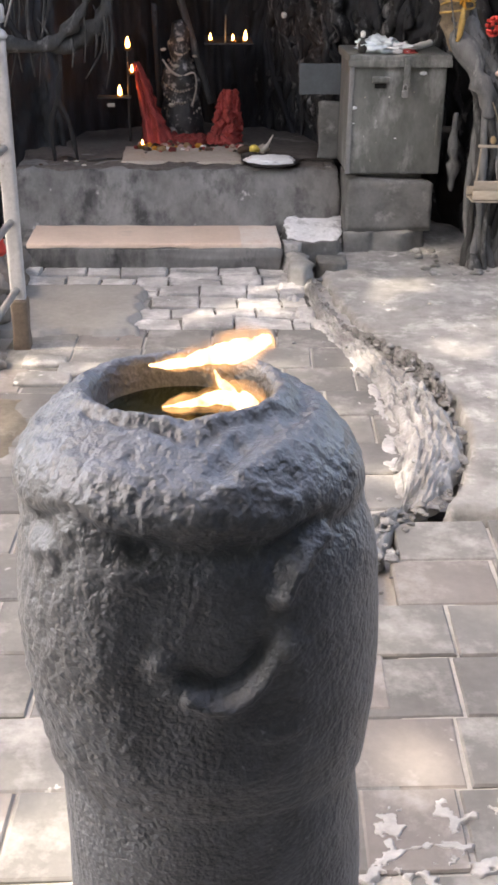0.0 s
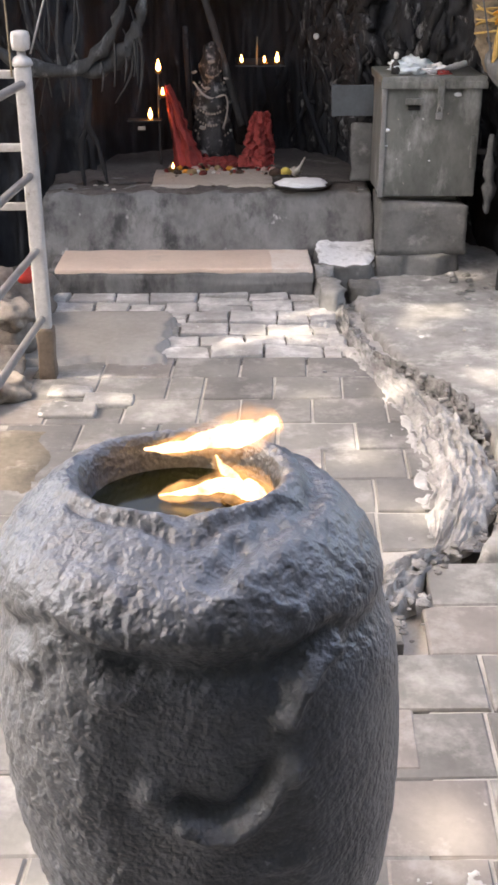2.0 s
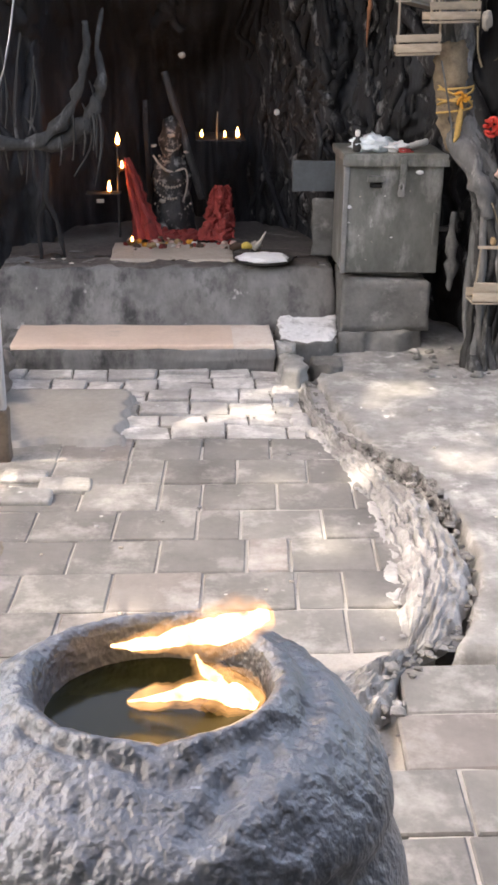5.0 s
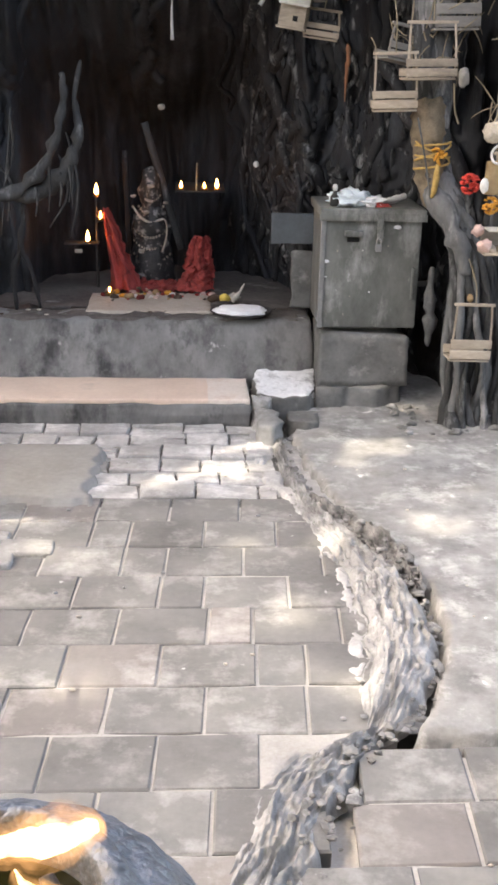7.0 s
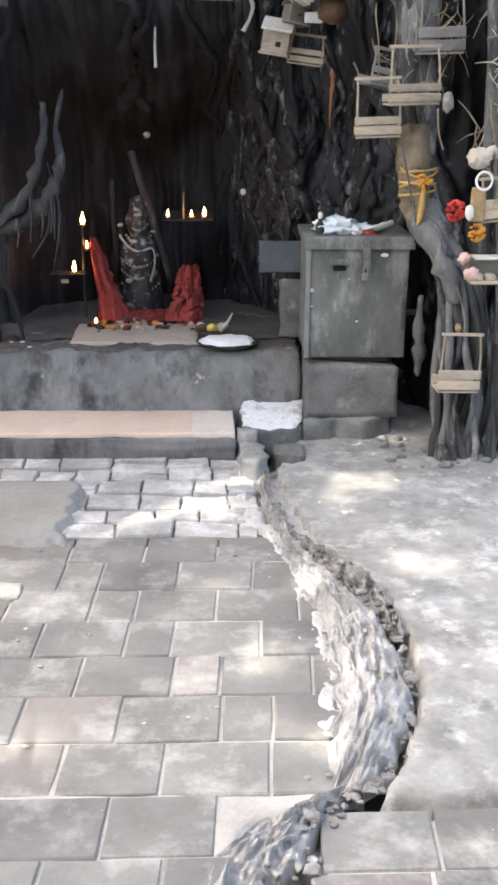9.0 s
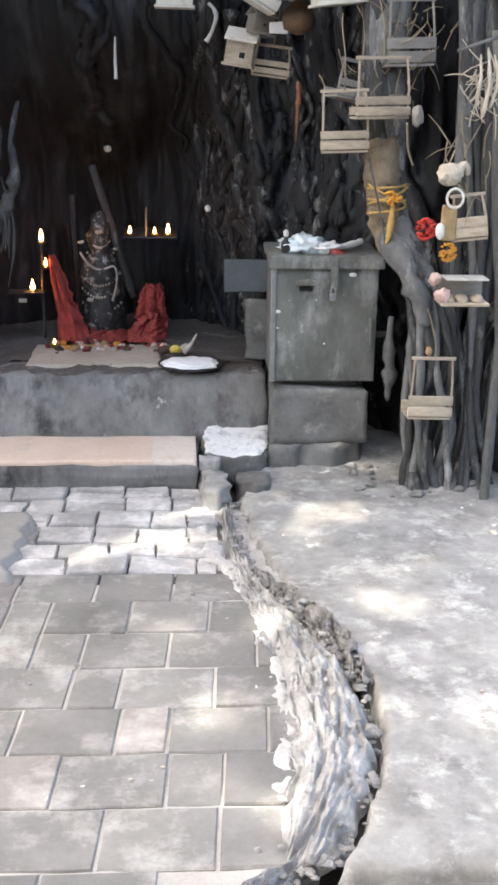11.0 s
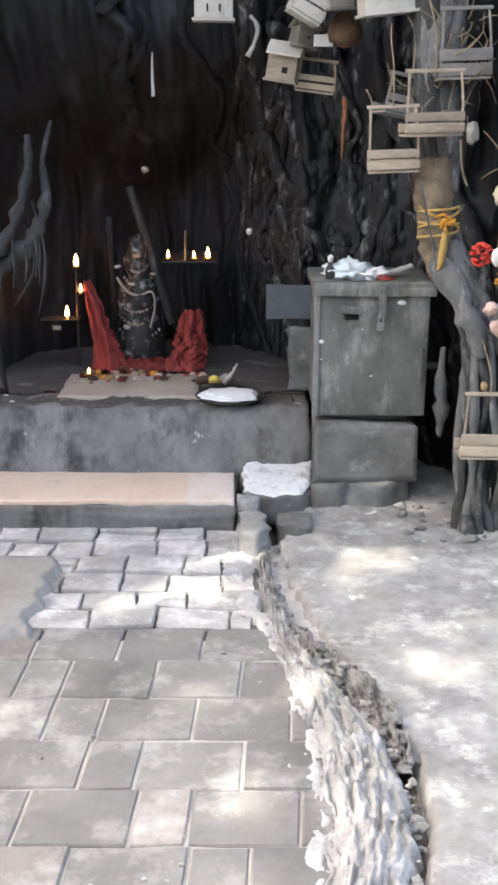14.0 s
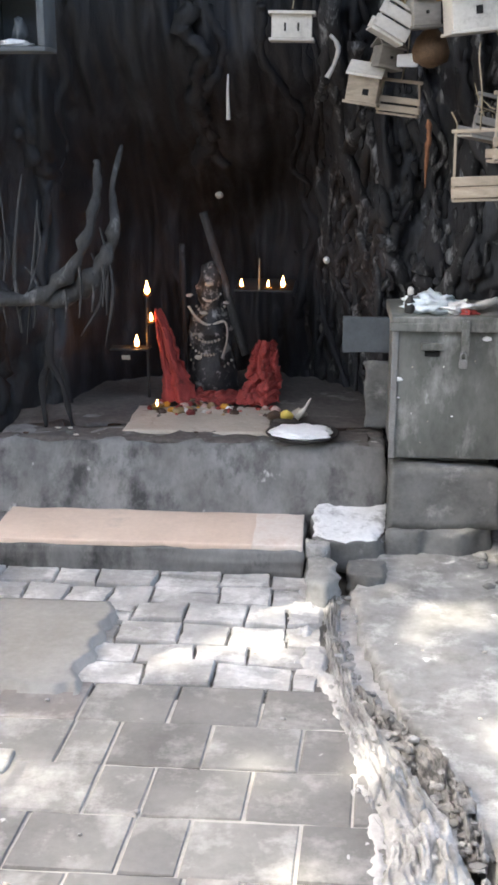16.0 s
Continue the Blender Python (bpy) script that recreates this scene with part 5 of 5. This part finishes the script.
tagged(link("white_rag_strip", tube([(0.272, 3.90, 1.72), (0.30, 3.88, 1.68), (0.285, 3.88, 1.62), (0.262, 3.88, 1.58)], [0.006, 0.010, 0.007, 0.010], 8, None, 0.4), CLOTHWHITE), "torn white rag strip", "cloth")
tagged(link("white_rag_strip", tube([(-0.098, 4.05, 1.60), (-0.10, 4.05, 1.52), (-0.098, 4.05, 1.44)], [0.003, 0.006, 0.008], 6, None, 0.2), CLOTHWHITE), "thin white rag strip hanging in the dark", "cloth")
tagged(link("white_ball", blob((0.272, 4.06, 0.93), (0.013, 0.013, 0.014), 0.1, 2, 3), CLOTHWHITE), "small round white stone on the roots", "stone")
tagged(link("white_ball", blob((-0.15, 4.20, 1.16), (0.016, 0.012, 0.014), 0.2, 2, 3), SLAB), "dusty pale stone lodged in the roots", "stone")
tagged(link("hanging_rope", tube([(0.80, 3.16, 1.19), (0.84, 3.18, 1.05), (0.885, 3.22, 0.88)], 0.0035, 6), BARK), "thin grey cord hanging beside the box", "cord")
tagged(link("cord", tube([(0.92, 3.15, 1.31), (0.925, 3.15, 1.25), (0.935, 3.16, 1.21), (0.95, 3.16, 1.17)], 0.0035, 6), STRAW), "stiff twisted cord below a cradle", "cord")
tagged(link("small_pouch", blob((0.965, 3.2, 1.33), (0.02, 0.015, 0.035), 0.4, 2, 3), GREYWOOD), "grey cloth pouch hanging by a cradle", "pouch")

# ---- the shrine ----
Z = 0.333
slab = tagged(link("stone_slab", block(-0.47, 0.075, 3.73, 4.10, 0.315, 0.337, 0.006, 10, 0.006, 3), SLAB), "pale worn stone slab on the platform", "slab")
idol = lathe([(0.10, 0.33), (0.112, 0.36), (0.105, 0.42), (0.092, 0.50), (0.088, 0.56), (0.092, 0.61), (0.080, 0.655), (0.052, 0.685), (0.042, 0.70), (0.050, 0.725), (0.058, 0.76), (0.055, 0.80), (0.046, 0.835), (0.030, 0.86), (0.012, 0.875)], 40, (-0.205, 4.36, 0))
bmesh.ops.subdivide_edges(idol, edges=idol.edges[:], cuts=1)
tagged(link("stone_idol", wobble(idol, 0.014, 14, 3, 0.006), IDOL), "rounded black oiled stone figure with ash marks", "statue")


def drape(path, label, seed, fold=0.016):
    """A hanging cloth in loose folds: rows of x, y, z and half width, from the top down."""
    bm = bmesh.new()
    rows, nu, nv = [], 36, 40
    for i in range(nu + 1):
        u = i / nu * (len(path) - 1)
        k = min(int(u), len(path) - 2)
        f = u - k
        x, y, z, w = (a + (b - a) * f for a, b in zip(path[k], path[k + 1]))
        row = []
        for j in range(nv + 1):
            v = -1 + 2 * j / nv
            q = (v * 1.6 + seed, u * 0.6, seed)
            depth = fold * (math.sin(v * 7 + seed + 1.5 * noise.noise(q)) + 1.2 * noise.noise((v * 5, u * 3, seed + 4))) + 0.05 * v * v
            edge = 1 + 0.25 * noise.noise((u * 4, 3 if v > 0 else -3, seed))
            row.append(bm.verts.new((x + v * w * edge, y + depth, z + 0.012 * noise.noise((v * 4, u * 3, seed + 9)))))
        rows.append(row)
    for a, b in zip(rows, rows[1:]):
        for j in range(nv):
            bm.faces.new((a[j], a[j + 1], b[j + 1], b[j]))
    ob = tagged(link("red_cloth", bm, CLOTHRED), label, "cloth")
    thick = ob.modifiers.new("thickness", "SOLIDIFY")
    thick.thickness = 0.003


drape([(-0.415, 4.24, 0.70, 0.010), (-0.390, 4.22, 0.62, 0.032), (-0.365, 4.20, 0.52, 0.040), (-0.335, 4.17, 0.43, 0.058), (-0.315, 4.12, 0.345, 0.075)], "red cloth draped down beside the idol", 3)
drape([(0.035, 4.25, 0.575, 0.034), (0.028, 4.23, 0.54, 0.050), (0.024, 4.22, 0.49, 0.058), (0.020, 4.21, 0.43, 0.072)], "bunched red cloth beside the idol", 11, 0.018)
drape([(0.04, 4.22, 0.455, 0.04), (0.03, 4.19, 0.42, 0.07), (0.01, 4.16, 0.38, 0.08), (0.0, 4.10, 0.345, 0.09)], "crumpled red cloth heaped at the idol", 9, 0.020)
drape([(-0.17, 4.20, 0.375, 0.07), (-0.17, 4.17, 0.36, 0.10), (-0.17, 4.10, 0.345, 0.12)], "crumpled red cloth spread at the idol's foot", 15, 0.014)
for k, (x, z, w) in enumerate(((-0.205, 0.765, 0.050), (-0.205, 0.700, 0.058), (-0.205, 0.60, 0.080), (-0.21, 0.545, 0.075), (-0.20, 0.48, 0.085))):   # strung beads over the idol
    bm = bmesh.new()
    for i in range(13):
        v = -1 + i / 6
        blob((x + w * v, 4.268 + 0.05 * v * v + (0.035 if z > 0.65 else 0.0), z - 0.035 * (1 - v * v)), (0.0065, 0.006, 0.0075), 0.5, i + k, 1, bm)
    tagged(link("bead_garland", bm, SLAB), "dusty grey bead garland hung on the idol", "garland", group="garlands on the idol")
rf = random.Random(3)
for k in range(80):
    x, y = rf.uniform(-0.42, 0.09), rf.uniform(3.96, 4.15)
    s = rf.uniform(0.006, 0.019)
    mat = rf.choice((CLOTHRED, CLOTHRED, CLOTHRED, CLOTHPINK, CLOTHPINK, CLOTHWHITE, JUTE, JUTE, BROWN, BROWN, CLOTHORANGE))
    word = {CLOTHRED: "red", CLOTHPINK: "faded pink", CLOTHWHITE: "white", JUTE: "withered brown", CLOTHORANGE: "orange", BROWN: "dead brown"}[mat]
    tagged(link("flower_head", blob((x, y, Z + s * 0.6), (s, s, s * 0.7), 0.5, k, 2), mat), f"{word} offered flower head on the slab", "flower", group="flowers offered before the idol")
for k, (x, z, s) in enumerate(((-0.285, 0.755, 0.011), (-0.205, 0.80, 0.013), (-0.135, 0.725, 0.010), (-0.225, 0.68, 0.012), (-0.25, 0.50, 0.014), (-0.17, 0.46, 0.012))):
    tagged(link("ash_flower", blob((x, 4.275 + 0.02 * (z > 0.65), z), (s * 1.3, s * 0.6, s * 0.7), 0.5, k, 2), SLAB), "faded ash-grey flower stuck on the idol", "flower", group="faded flowers on the idol")
tagged(link("grey_rag", tube([(0.955, 3.42, 0.60), (0.945, 3.38, 0.50), (0.950, 3.36, 0.40), (0.945, 3.36, 0.29)], [0.010, 0.022, 0.030, 0.006], 14, None, 0.8, 4), BARK), "grey rag hanging beside the donation box", "cloth")
# a pale cord over the idol
tagged(link("white_thread", tube([(-0.29, 4.29, 0.71), (-0.25, 4.27, 0.66), (-0.20, 4.275, 0.635), (-0.14, 4.28, 0.65), (-0.13, 4.28, 0.58), (-0.15, 4.27, 0.50)], [0.005, 0.006, 0.006, 0.005, 0.005, 0.004], 8, None, 0.4), SLAB), "dusty white sacred thread over the idol", "thread")


def flame_at(parent, x, y, z, s):
    part("flame", lathe([(0.0008, 0), (0.0075 * s, 0.006 * s), (0.0095 * s, 0.014 * s), (0.0065 * s, 0.028 * s), (0.0025 * s, 0.041 * s), (0.0004, 0.048 * s)], 12, (x, y, z)), FLAME, parent, "small steady flame")


stand = thing("lamp_stand", (-0.455, 4.25, Z - 0.01), "black iron stand with small burning oil lamps", "lamp stand")
part("pole", tube([(0.0, 0, 0), (0.0, 0, 0.2), (0.0, 0, 0.44)], 0.007, 8), IRON, stand)
part("shelf", block(-0.15, 0.01, -0.05, 0.03, 0.215, 0.223, 0.002), IRON, stand)
for x, y, z, s in ((0.002, 0.0, 0.44, 1.15), (0.020, -0.02, 0.335, 0.75), (-0.042, -0.02, 0.228, 1.05)):
    cup = part("lamp_cup", lathe([(0.006, -0.012), (0.016, -0.004), (0.017, 0.0), (0.012, 0.0)], 16, (x, y, z)), BRASS, stand, "tarnished brass lamp cup")
    flame_at(cup, x, y, z, s)
part("arm", tube([(0.0, 0, 0.31), (0.015, -0.015, 0.325)], 0.004, 6), IRON, stand)
part("label_plate", block(-0.10, -0.065, -0.058, -0.05, 0.180, 0.197, 0.002), SLAB, stand, "small pale plate")
shelf = thing("lamp_shelf", (0.02, 4.20, 0.79), "black iron shelf in the hollow with burning lamps", "lamp shelf")
part("board", block(-0.11, 0.12, -0.04, 0.30, 0.0, 0.008, 0.002), IRON, shelf)
for x, s in ((-0.082, 0.7), (0.024, 0.62), (0.082, 0.95)):
    cup = part("lamp_cup", lathe([(0.006, 0.008), (0.015, 0.012), (0.016, 0.020), (0.010, 0.020)], 16, (x, -0.02, 0.0)), BRASS, shelf, "tarnished brass lamp cup")
    flame_at(cup, x, -0.02, 0.018, s)
part("incense_holder", tube([(-0.012, -0.02, 0.008), (-0.012, -0.02, 0.07), (-0.010, -0.02, 0.13)], [0.005, 0.004, 0.003], 8), STRAW, shelf, "pale beaded incense stick")
diya = thing("clay_lamp", (-0.385, 4.03, 0.337), "small brass lamp burning at the slab's back", "oil lamp")
part("bowl", lathe([(0.012, 0), (0.022, 0.008), (0.026, 0.020), (0.021, 0.022), (0.008, 0.014)], 20), BRASS, diya)
flame_at(diya, 0, -0.005, 0.018, 0.55)

plate = thing("steel_plate", (0.20, 3.70, 0.338), "steel plate heaped with white flour", "plate")
part("dish", lathe([(0.10, 0), (0.115, 0.003), (0.134, 0.014), (0.131, 0.016), (0.112, 0.007), (0.02, 0.006)], 40), IRON, plate)
part("flour", blob((-0.005, 0, 0.012), (0.112, 0.095, 0.018), 0.22, 5, 4, None, 2.5), FLOUR, plate, "loose white flour")
bananas = thing("banana", (0.135, 3.88, 0.345), "ripe yellow banana piece with brown peel", "fruit")
part("fruit", tube([(-0.02, 0, 0.018), (0.0, -0.01, 0.026), (0.02, 0, 0.014)], [0.012, 0.018, 0.010], 10), YELLOW, bananas)
part("peel", tube([(-0.07, 0.02, 0.008), (-0.045, 0.0, 0.020), (-0.02, 0.0, 0.016)], [0.010, 0.020, 0.012], 10, None, 0.4), BROWN, bananas, "dark brown peel")
tagged(link("leaf_scrap", tube([(0.17, 3.92, 0.34), (0.20, 3.93, 0.375), (0.225, 3.94, 0.42)], [0.016, 0.008, 0.002], 8, None, 1.0), DRYLEAF), "curled dry leaf scrap by the fruit", "leaf")
tagged(link("leaf_scrap", tube([(0.15, 3.95, 0.342), (0.18, 3.96, 0.355), (0.21, 3.95, 0.35)], [0.012, 0.020, 0.008], 8, None, 0.6), SLAB), "grey ash-covered leaf scrap", "leaf")
for k in range(9):
    x, y = rf.uniform(-0.85, 0.4), rf.uniform(3.66, 3.78)
    tagged(link("petal", blob((x, y, 0.334), (0.012, 0.008, 0.004), 0.4, k, 1), rf.choice((DRYLEAF, BROWN))), "dried petal on the platform edge", "petal", group="dried petals")

# ---- beside the railing ----
tagged(link("thin_wire", tube([(-0.757, 2.28, 0.955), (-0.757, 2.27, 1.18), (-0.77, 2.3, 1.5), (-0.80, 2.6, 2.0), (-0.85, 3.3, 2.4)], 0.003, 6), STRAW), "thin tan wire running up from the railing", "wire")
tagged(link("thin_wire", tube([(-0.697, 2.28, 1.02), (-0.655, 2.28, 1.14), (-0.62, 2.32, 1.28), (-0.58, 2.7, 1.8), (-0.55, 3.4, 2.3)], 0.003, 6), GREYSTEEL), "thin grey wire running up from the railing", "wire")
for k, (x, y, z, sx, sy, sz) in enumerate(((-0.93, 2.50, 0.10, 0.14, 0.12, 0.11), (-0.86, 2.42, 0.17, 0.07, 0.06, 0.05), (-0.88, 2.28, 0.04, 0.10, 0.09, 0.06), (-1.02, 2.26, 0.10, 0.12, 0.10, 0.12),
                                          (-0.84, 2.10, 0.03, 0.08, 0.07, 0.05), (-0.95, 2.0, 0.06, 0.10, 0.09, 0.08), (-0.98, 2.80, 0.10, 0.16, 0.14, 0.12), (-1.12, 2.60, 0.16, 0.16, 0.16, 0.16), (-0.90, 3.02, 0.07, 0.10, 0.10, 0.09))):
    tagged(link("field_stone", blob((x, y, z), (sx, sy, sz), 0.42, k * 2.3, 4, freq=1.2), FIELDSTONE), "rough brown stone heaped behind the railing", "stone", group="stones heaped behind the railing")
red_pot = thing("red_pot", (-0.86, 2.72, 0.195), "small bright red clay pot among the stones", "pot")
part("body", lathe([(0.02, 0), (0.03, 0.01), (0.03, 0.03), (0.022, 0.05), (0.025, 0.058)], 20), CLOTHBRIGHT, red_pot)
for k, (x, y, sx, sy) in enumerate(((-0.62, 1.98, 0.09, 0.05), (-0.50, 2.06, 0.08, 0.05), (-0.63, 2.13, 0.07, 0.04))):
    tagged(link("broken_slab", block(x - sx, x + sx, y - sy, y + sy, -0.02, 0.014, 0.01, 4, 0.008, 50 + k), CEMENT), "broken pale cement flake on the ground", "slab", group="broken flakes by the railing")
tagged(link("muddy_patch", sheet(-1.4, -0.55, 1.35, 1.92, 0.004, 30, 20, lambda x, y: 0.006 * noise.noise((x * 8, y * 8, 1)) - 0.03 * max(0, (x + 0.66 + 0.06 * noise.noise((y * 7, 0, 3))) / 0.08) - 0.03 * max(0, (y - 1.83 + 0.05 * noise.noise((x * 7, 2, 3))) / 0.05) - 0.03 * max(0, (1.45 + 0.05 * noise.noise((x * 7, 8, 3)) - y) / 0.05)), MUD), "damp muddy patch beside the paving", "mud", kind="stuff")

# fallen leaves and crumbs
for k in range(46):
    x, y = rf.uniform(-0.6, 1.4), rf.uniform(0.1, 3.1)
    s = rf.uniform(0.004, 0.009)
    if abs(x - edge_x(y)) < 0.10 or (x + 0.12) ** 2 + (y + 0.42) ** 2 < 0.05:
        continue
    zf = 0.004 if x < edge_x(y) or y < 1.1 else cement_height(x, y) + 0.002
    tagged(link("crumb", blob((x, y, zf), (s, s * 0.8, s * 0.5), 0.4, k, 1), rf.choice((LIME, DRYLEAF, SLAB, ROOT))), "pale crumb of mortar or dry leaf on the ground", "crumb", group="crumbs on the ground")
for x, y in ((0.626, 1.198), (1.205, 2.95), (1.206, 2.72)):
    tagged(link("fallen_leaf", blob((x, y, 0.014), (0.012, 0.024, 0.003), 0.2, x, 2), DRYLEAF), "small pale fallen leaf", "leaf", group="fallen leaves")
for k in range(30):
    x, y = rf.uniform(0.80, 1.35), rf.uniform(3.05, 3.4)
    s = rf.uniform(0.006, 0.020)
    tagged(link("rubble", blob((x, y, cement_height(x, y) + s * 0.3), (s * 1.3, s, s * 0.7), 0.8, k, 2, None, 1.3), rf.choice((WALLSTONE, CEMENT))), "grey stone rubble at the foot of the roots", "stone", group="rubble at the roots")

# ---- the pavers, each its own piece ----
def paver_mesh(w, d, h, seed, mat):
    """A chamfered paver, w along x and d along y, top at 0."""
    c = 0.004
    bm = bmesh.new()
    r = random.Random(seed)
    skew = 0.055 * d
    lo = [bm.verts.new((sx * w / 2, sy * d / 2, -h)) for sx, sy in ((-1, -1), (1, -1), (1, 1), (-1, 1))]
    mid = [bm.verts.new((sx * w / 2 + r.uniform(-0.002, 0.002), sy * d / 2 + r.uniform(-0.002, 0.002), -c)) for sx, sy in ((-1, -1), (1, -1), (1, 1), (-1, 1))]
    hi = [bm.verts.new((sx * (w / 2 - c), sy * (d / 2 - c), r.uniform(-0.001, 0.001))) for sx, sy in ((-1, -1), (1, -1), (1, 1), (-1, 1))]
    for a, b in ((lo, mid), (mid, hi)):
        for k in range(4):
            bm.faces.new((a[k], a[(k + 1) % 4], b[(k + 1) % 4], b[k]))
    bm.faces.new(hi)
    for v in bm.verts:
        v.co.x += skew * v.co.y / d
    me = bpy.data.meshes.new("paver")
    bm.to_mesh(me)
    bm.free()
    me.materials.append(mat)
    return me


MESHES = {}
rp = random.Random(77)


def paver(x0, x1, y0, y1, z):
    w, d = round(x1 - x0 - 0.0065, 3), round(y1 - y0 - 0.004, 3)
    if w < 0.03 or d < 0.03:
        return
    k = (0, 1, 0, 1, 0, 1, 2)[rp.randrange(7)]
    key = (w, d, k)
    if key not in MESHES:
        MESHES[key] = paver_mesh(w, d, 0.05, len(MESHES), PAVER_PINK if k == 2 else PAVER)
    ob = new("paver", MESHES[key])
    ob.parent = bed
    ob.matrix_world = pose((x0 + x1) / 2, (y0 + y1) / 2, z + rp.uniform(-0.0025, 0.0025), rp.uniform(-0.5, 0.5), rp.uniform(-0.5, 0.5), rp.uniform(-0.4, 0.4))


# joints of the rows beside the root, from near to far; the others follow a staggered bond
KNOWN = {0: (-0.09, 0.134), 1: (-0.205, 0.019), 2: (-0.09, 0.147, 0.268), 3: (-0.205, 0.03, 0.146, 0.377), 4: (-0.33, -0.10, 0.024, 0.256), 5: (-0.211, -0.085, 0.14), 6: (-0.318, -0.20, 0.026, 0.25), 7: (-0.08, 0.145), 8: (-0.19, 0.05, 0.20)}
Y0, ROW = 0.943, 0.1892
for k in range(-9, 12):
    y0, y1 = Y0 + ROW * k, Y0 + ROW * (k + 1)
    joints = list(KNOWN.get(k, (-0.09 + 0.117 * (k % 2), 0.14 + 0.117 * (k % 2))))
    while joints[0] > -2.0:
        joints.insert(0, joints[0] - 0.232)
    while joints[-1] < 0.62:
        joints.append(joints[-1] + 0.232)
    for a, b in zip(joints, joints[1:]):
        m = (y0 + y1) / 2
        lim = edge_x(m) - (0.02 if 1.1 < m < 2.5 else -0.02)
        if a > lim or (m < 1.1 and a > 0.10):
            continue
        if b < -0.70 and m > 1.3:
            continue
        if y0 > 2.40:
            continue
        paver(a, min(b, lim + 0.04), y0, y1, 0.0)


# broken slabs between the pavers and the step, cracked into uneven pieces
def broken_slab(poly, seed, mat):
    """An uneven slab with chipped sides and a slightly tilted top."""
    c = sum(poly, Vector((0, 0))) / len(poly)
    ring = []
    for a, b in zip(poly, poly[1:] + poly[:1]):
        m = max(1, int((b - a).length / 0.025))
        for i in range(m):
            p = a + (b - a) * (i / m)
            inward = c - p
            p = p + inward.normalized() * (0.0025 + 0.008 * max(0.0, noise.noise((p.x * 30, p.y * 30, seed)) + 0.15))
            ring.append(p - c)
    r = random.Random(seed)
    tx, ty, h = r.uniform(-0.05, 0.05), r.uniform(-0.05, 0.05), r.uniform(-0.007, 0.009)
    bm = bmesh.new()
    layers = []
    for f, z in ((1.0, -0.05), (1.0, -0.006), (0.96, 0.0), (0.5, 0.0005)):
        layers.append([bm.verts.new((p.x * f, p.y * f, z if z < -0.02 else z + h + tx * p.x + ty * p.y + 0.003 * noise.noise((p.x * 25 * f, p.y * 25 * f, seed)))) for p in ring])
    for a, b in zip(layers, layers[1:]):
        for k in range(len(ring)):
            bm.faces.new((a[k], a[(k + 1) % len(ring)], b[(k + 1) % len(ring)], b[k]))
    bm.faces.new(layers[-1])
    ob = link("paver", bm, mat, bed, smooth=False)
    ob.location = (c.x, c.y, 0)


def jog(x, y, s):
    """A corner pushed about, the same for every slab that meets there."""
    return Vector((x + 0.016 * noise.noise((x * 9, y * 9, s)), y + 0.016 * noise.noise((x * 9, y * 9, s + 7))))


levels = (2.456, 2.585, 2.70, 2.83, 2.955, 3.085, 3.20)
for j, (y0, y1) in enumerate(zip(levels, levels[1:])):
    x = -1.25 + 0.09 * (j % 2)
    while x < 0.27:
        w = rp.uniform(0.12, 0.235)
        x1 = x + w if x + w < 0.22 else 0.285
        if not (y0 < 2.93 and x1 < -0.35):
            if w > 0.2 and rp.random() < 0.4:                  # cracked across
                ym = (y0 + y1) / 2 + rp.uniform(-0.02, 0.02)
                broken_slab([jog(x, y0, 1), jog(x1, y0, 1), jog(x1, ym, 1), jog(x, ym + 0.02, 1)], x * 40 + j, PAVER_DUSTY)
                broken_slab([jog(x, ym + 0.02, 1), jog(x1, ym, 1), jog(x1, y1, 1), jog(x, y1, 1)], x * 40 + j + 5, PAVER_DUSTY)
            else:
                broken_slab([jog(x, y0, 1), jog(x1, y0, 1), jog(x1, y1, 1), jog(x, y1, 1)], x * 40 + j, PAVER_DUSTY)
        x = x1
# the paving on the other side of the root
for k in range(-6, 6):
    y0, y1 = 0.173 + 0.1802 * (k - 1), 0.173 + 0.1802 * k
    off = (0.300, 0.333, 0.365, 0.391, 0.533, 0.564)[k] if 0 <= k < 6 else 0.30 + 0.115 * (k % 2)
    x = off - 0.232
    left = 0.30 if y0 > 0.8 else (0.24 if y0 > 0.6 else 0.13)
    while x < 1.5:
        if x + 0.232 > left + 0.04:
            paver(max(x, left), x + 0.232, y0, y1, 0.0)
        x += 0.232

soil = sheet(-1.3, 0.34, 2.40, 3.215, 0.0, 70, 40, lambda x, y: -0.016 + 0.004 * noise.noise((x * 9, y * 9, 6)))
tagged(link("soil", soil, SOIL), "dark soil in the gaps of broken paving", "soil", kind="stuff")
patch = sheet(-1.3, -0.31, 2.34, 2.96, 0.0, 60, 40, lambda x, y: 0.022 + 0.004 * noise.noise((x * 4, y * 4, 2)) - 0.05 * (x > -0.345 - 0.05 * noise.noise((y * 9, 3, 0)) or y > 2.925 + 0.03 * noise.noise((x * 7, 0, 1)) or y < 2.385 + 0.04 * noise.noise((x * 6, 5, 1))))
tagged(link("cement_patch", patch, PATCH), "smooth grey cement patch laid over the paving", "floor", kind="structure")
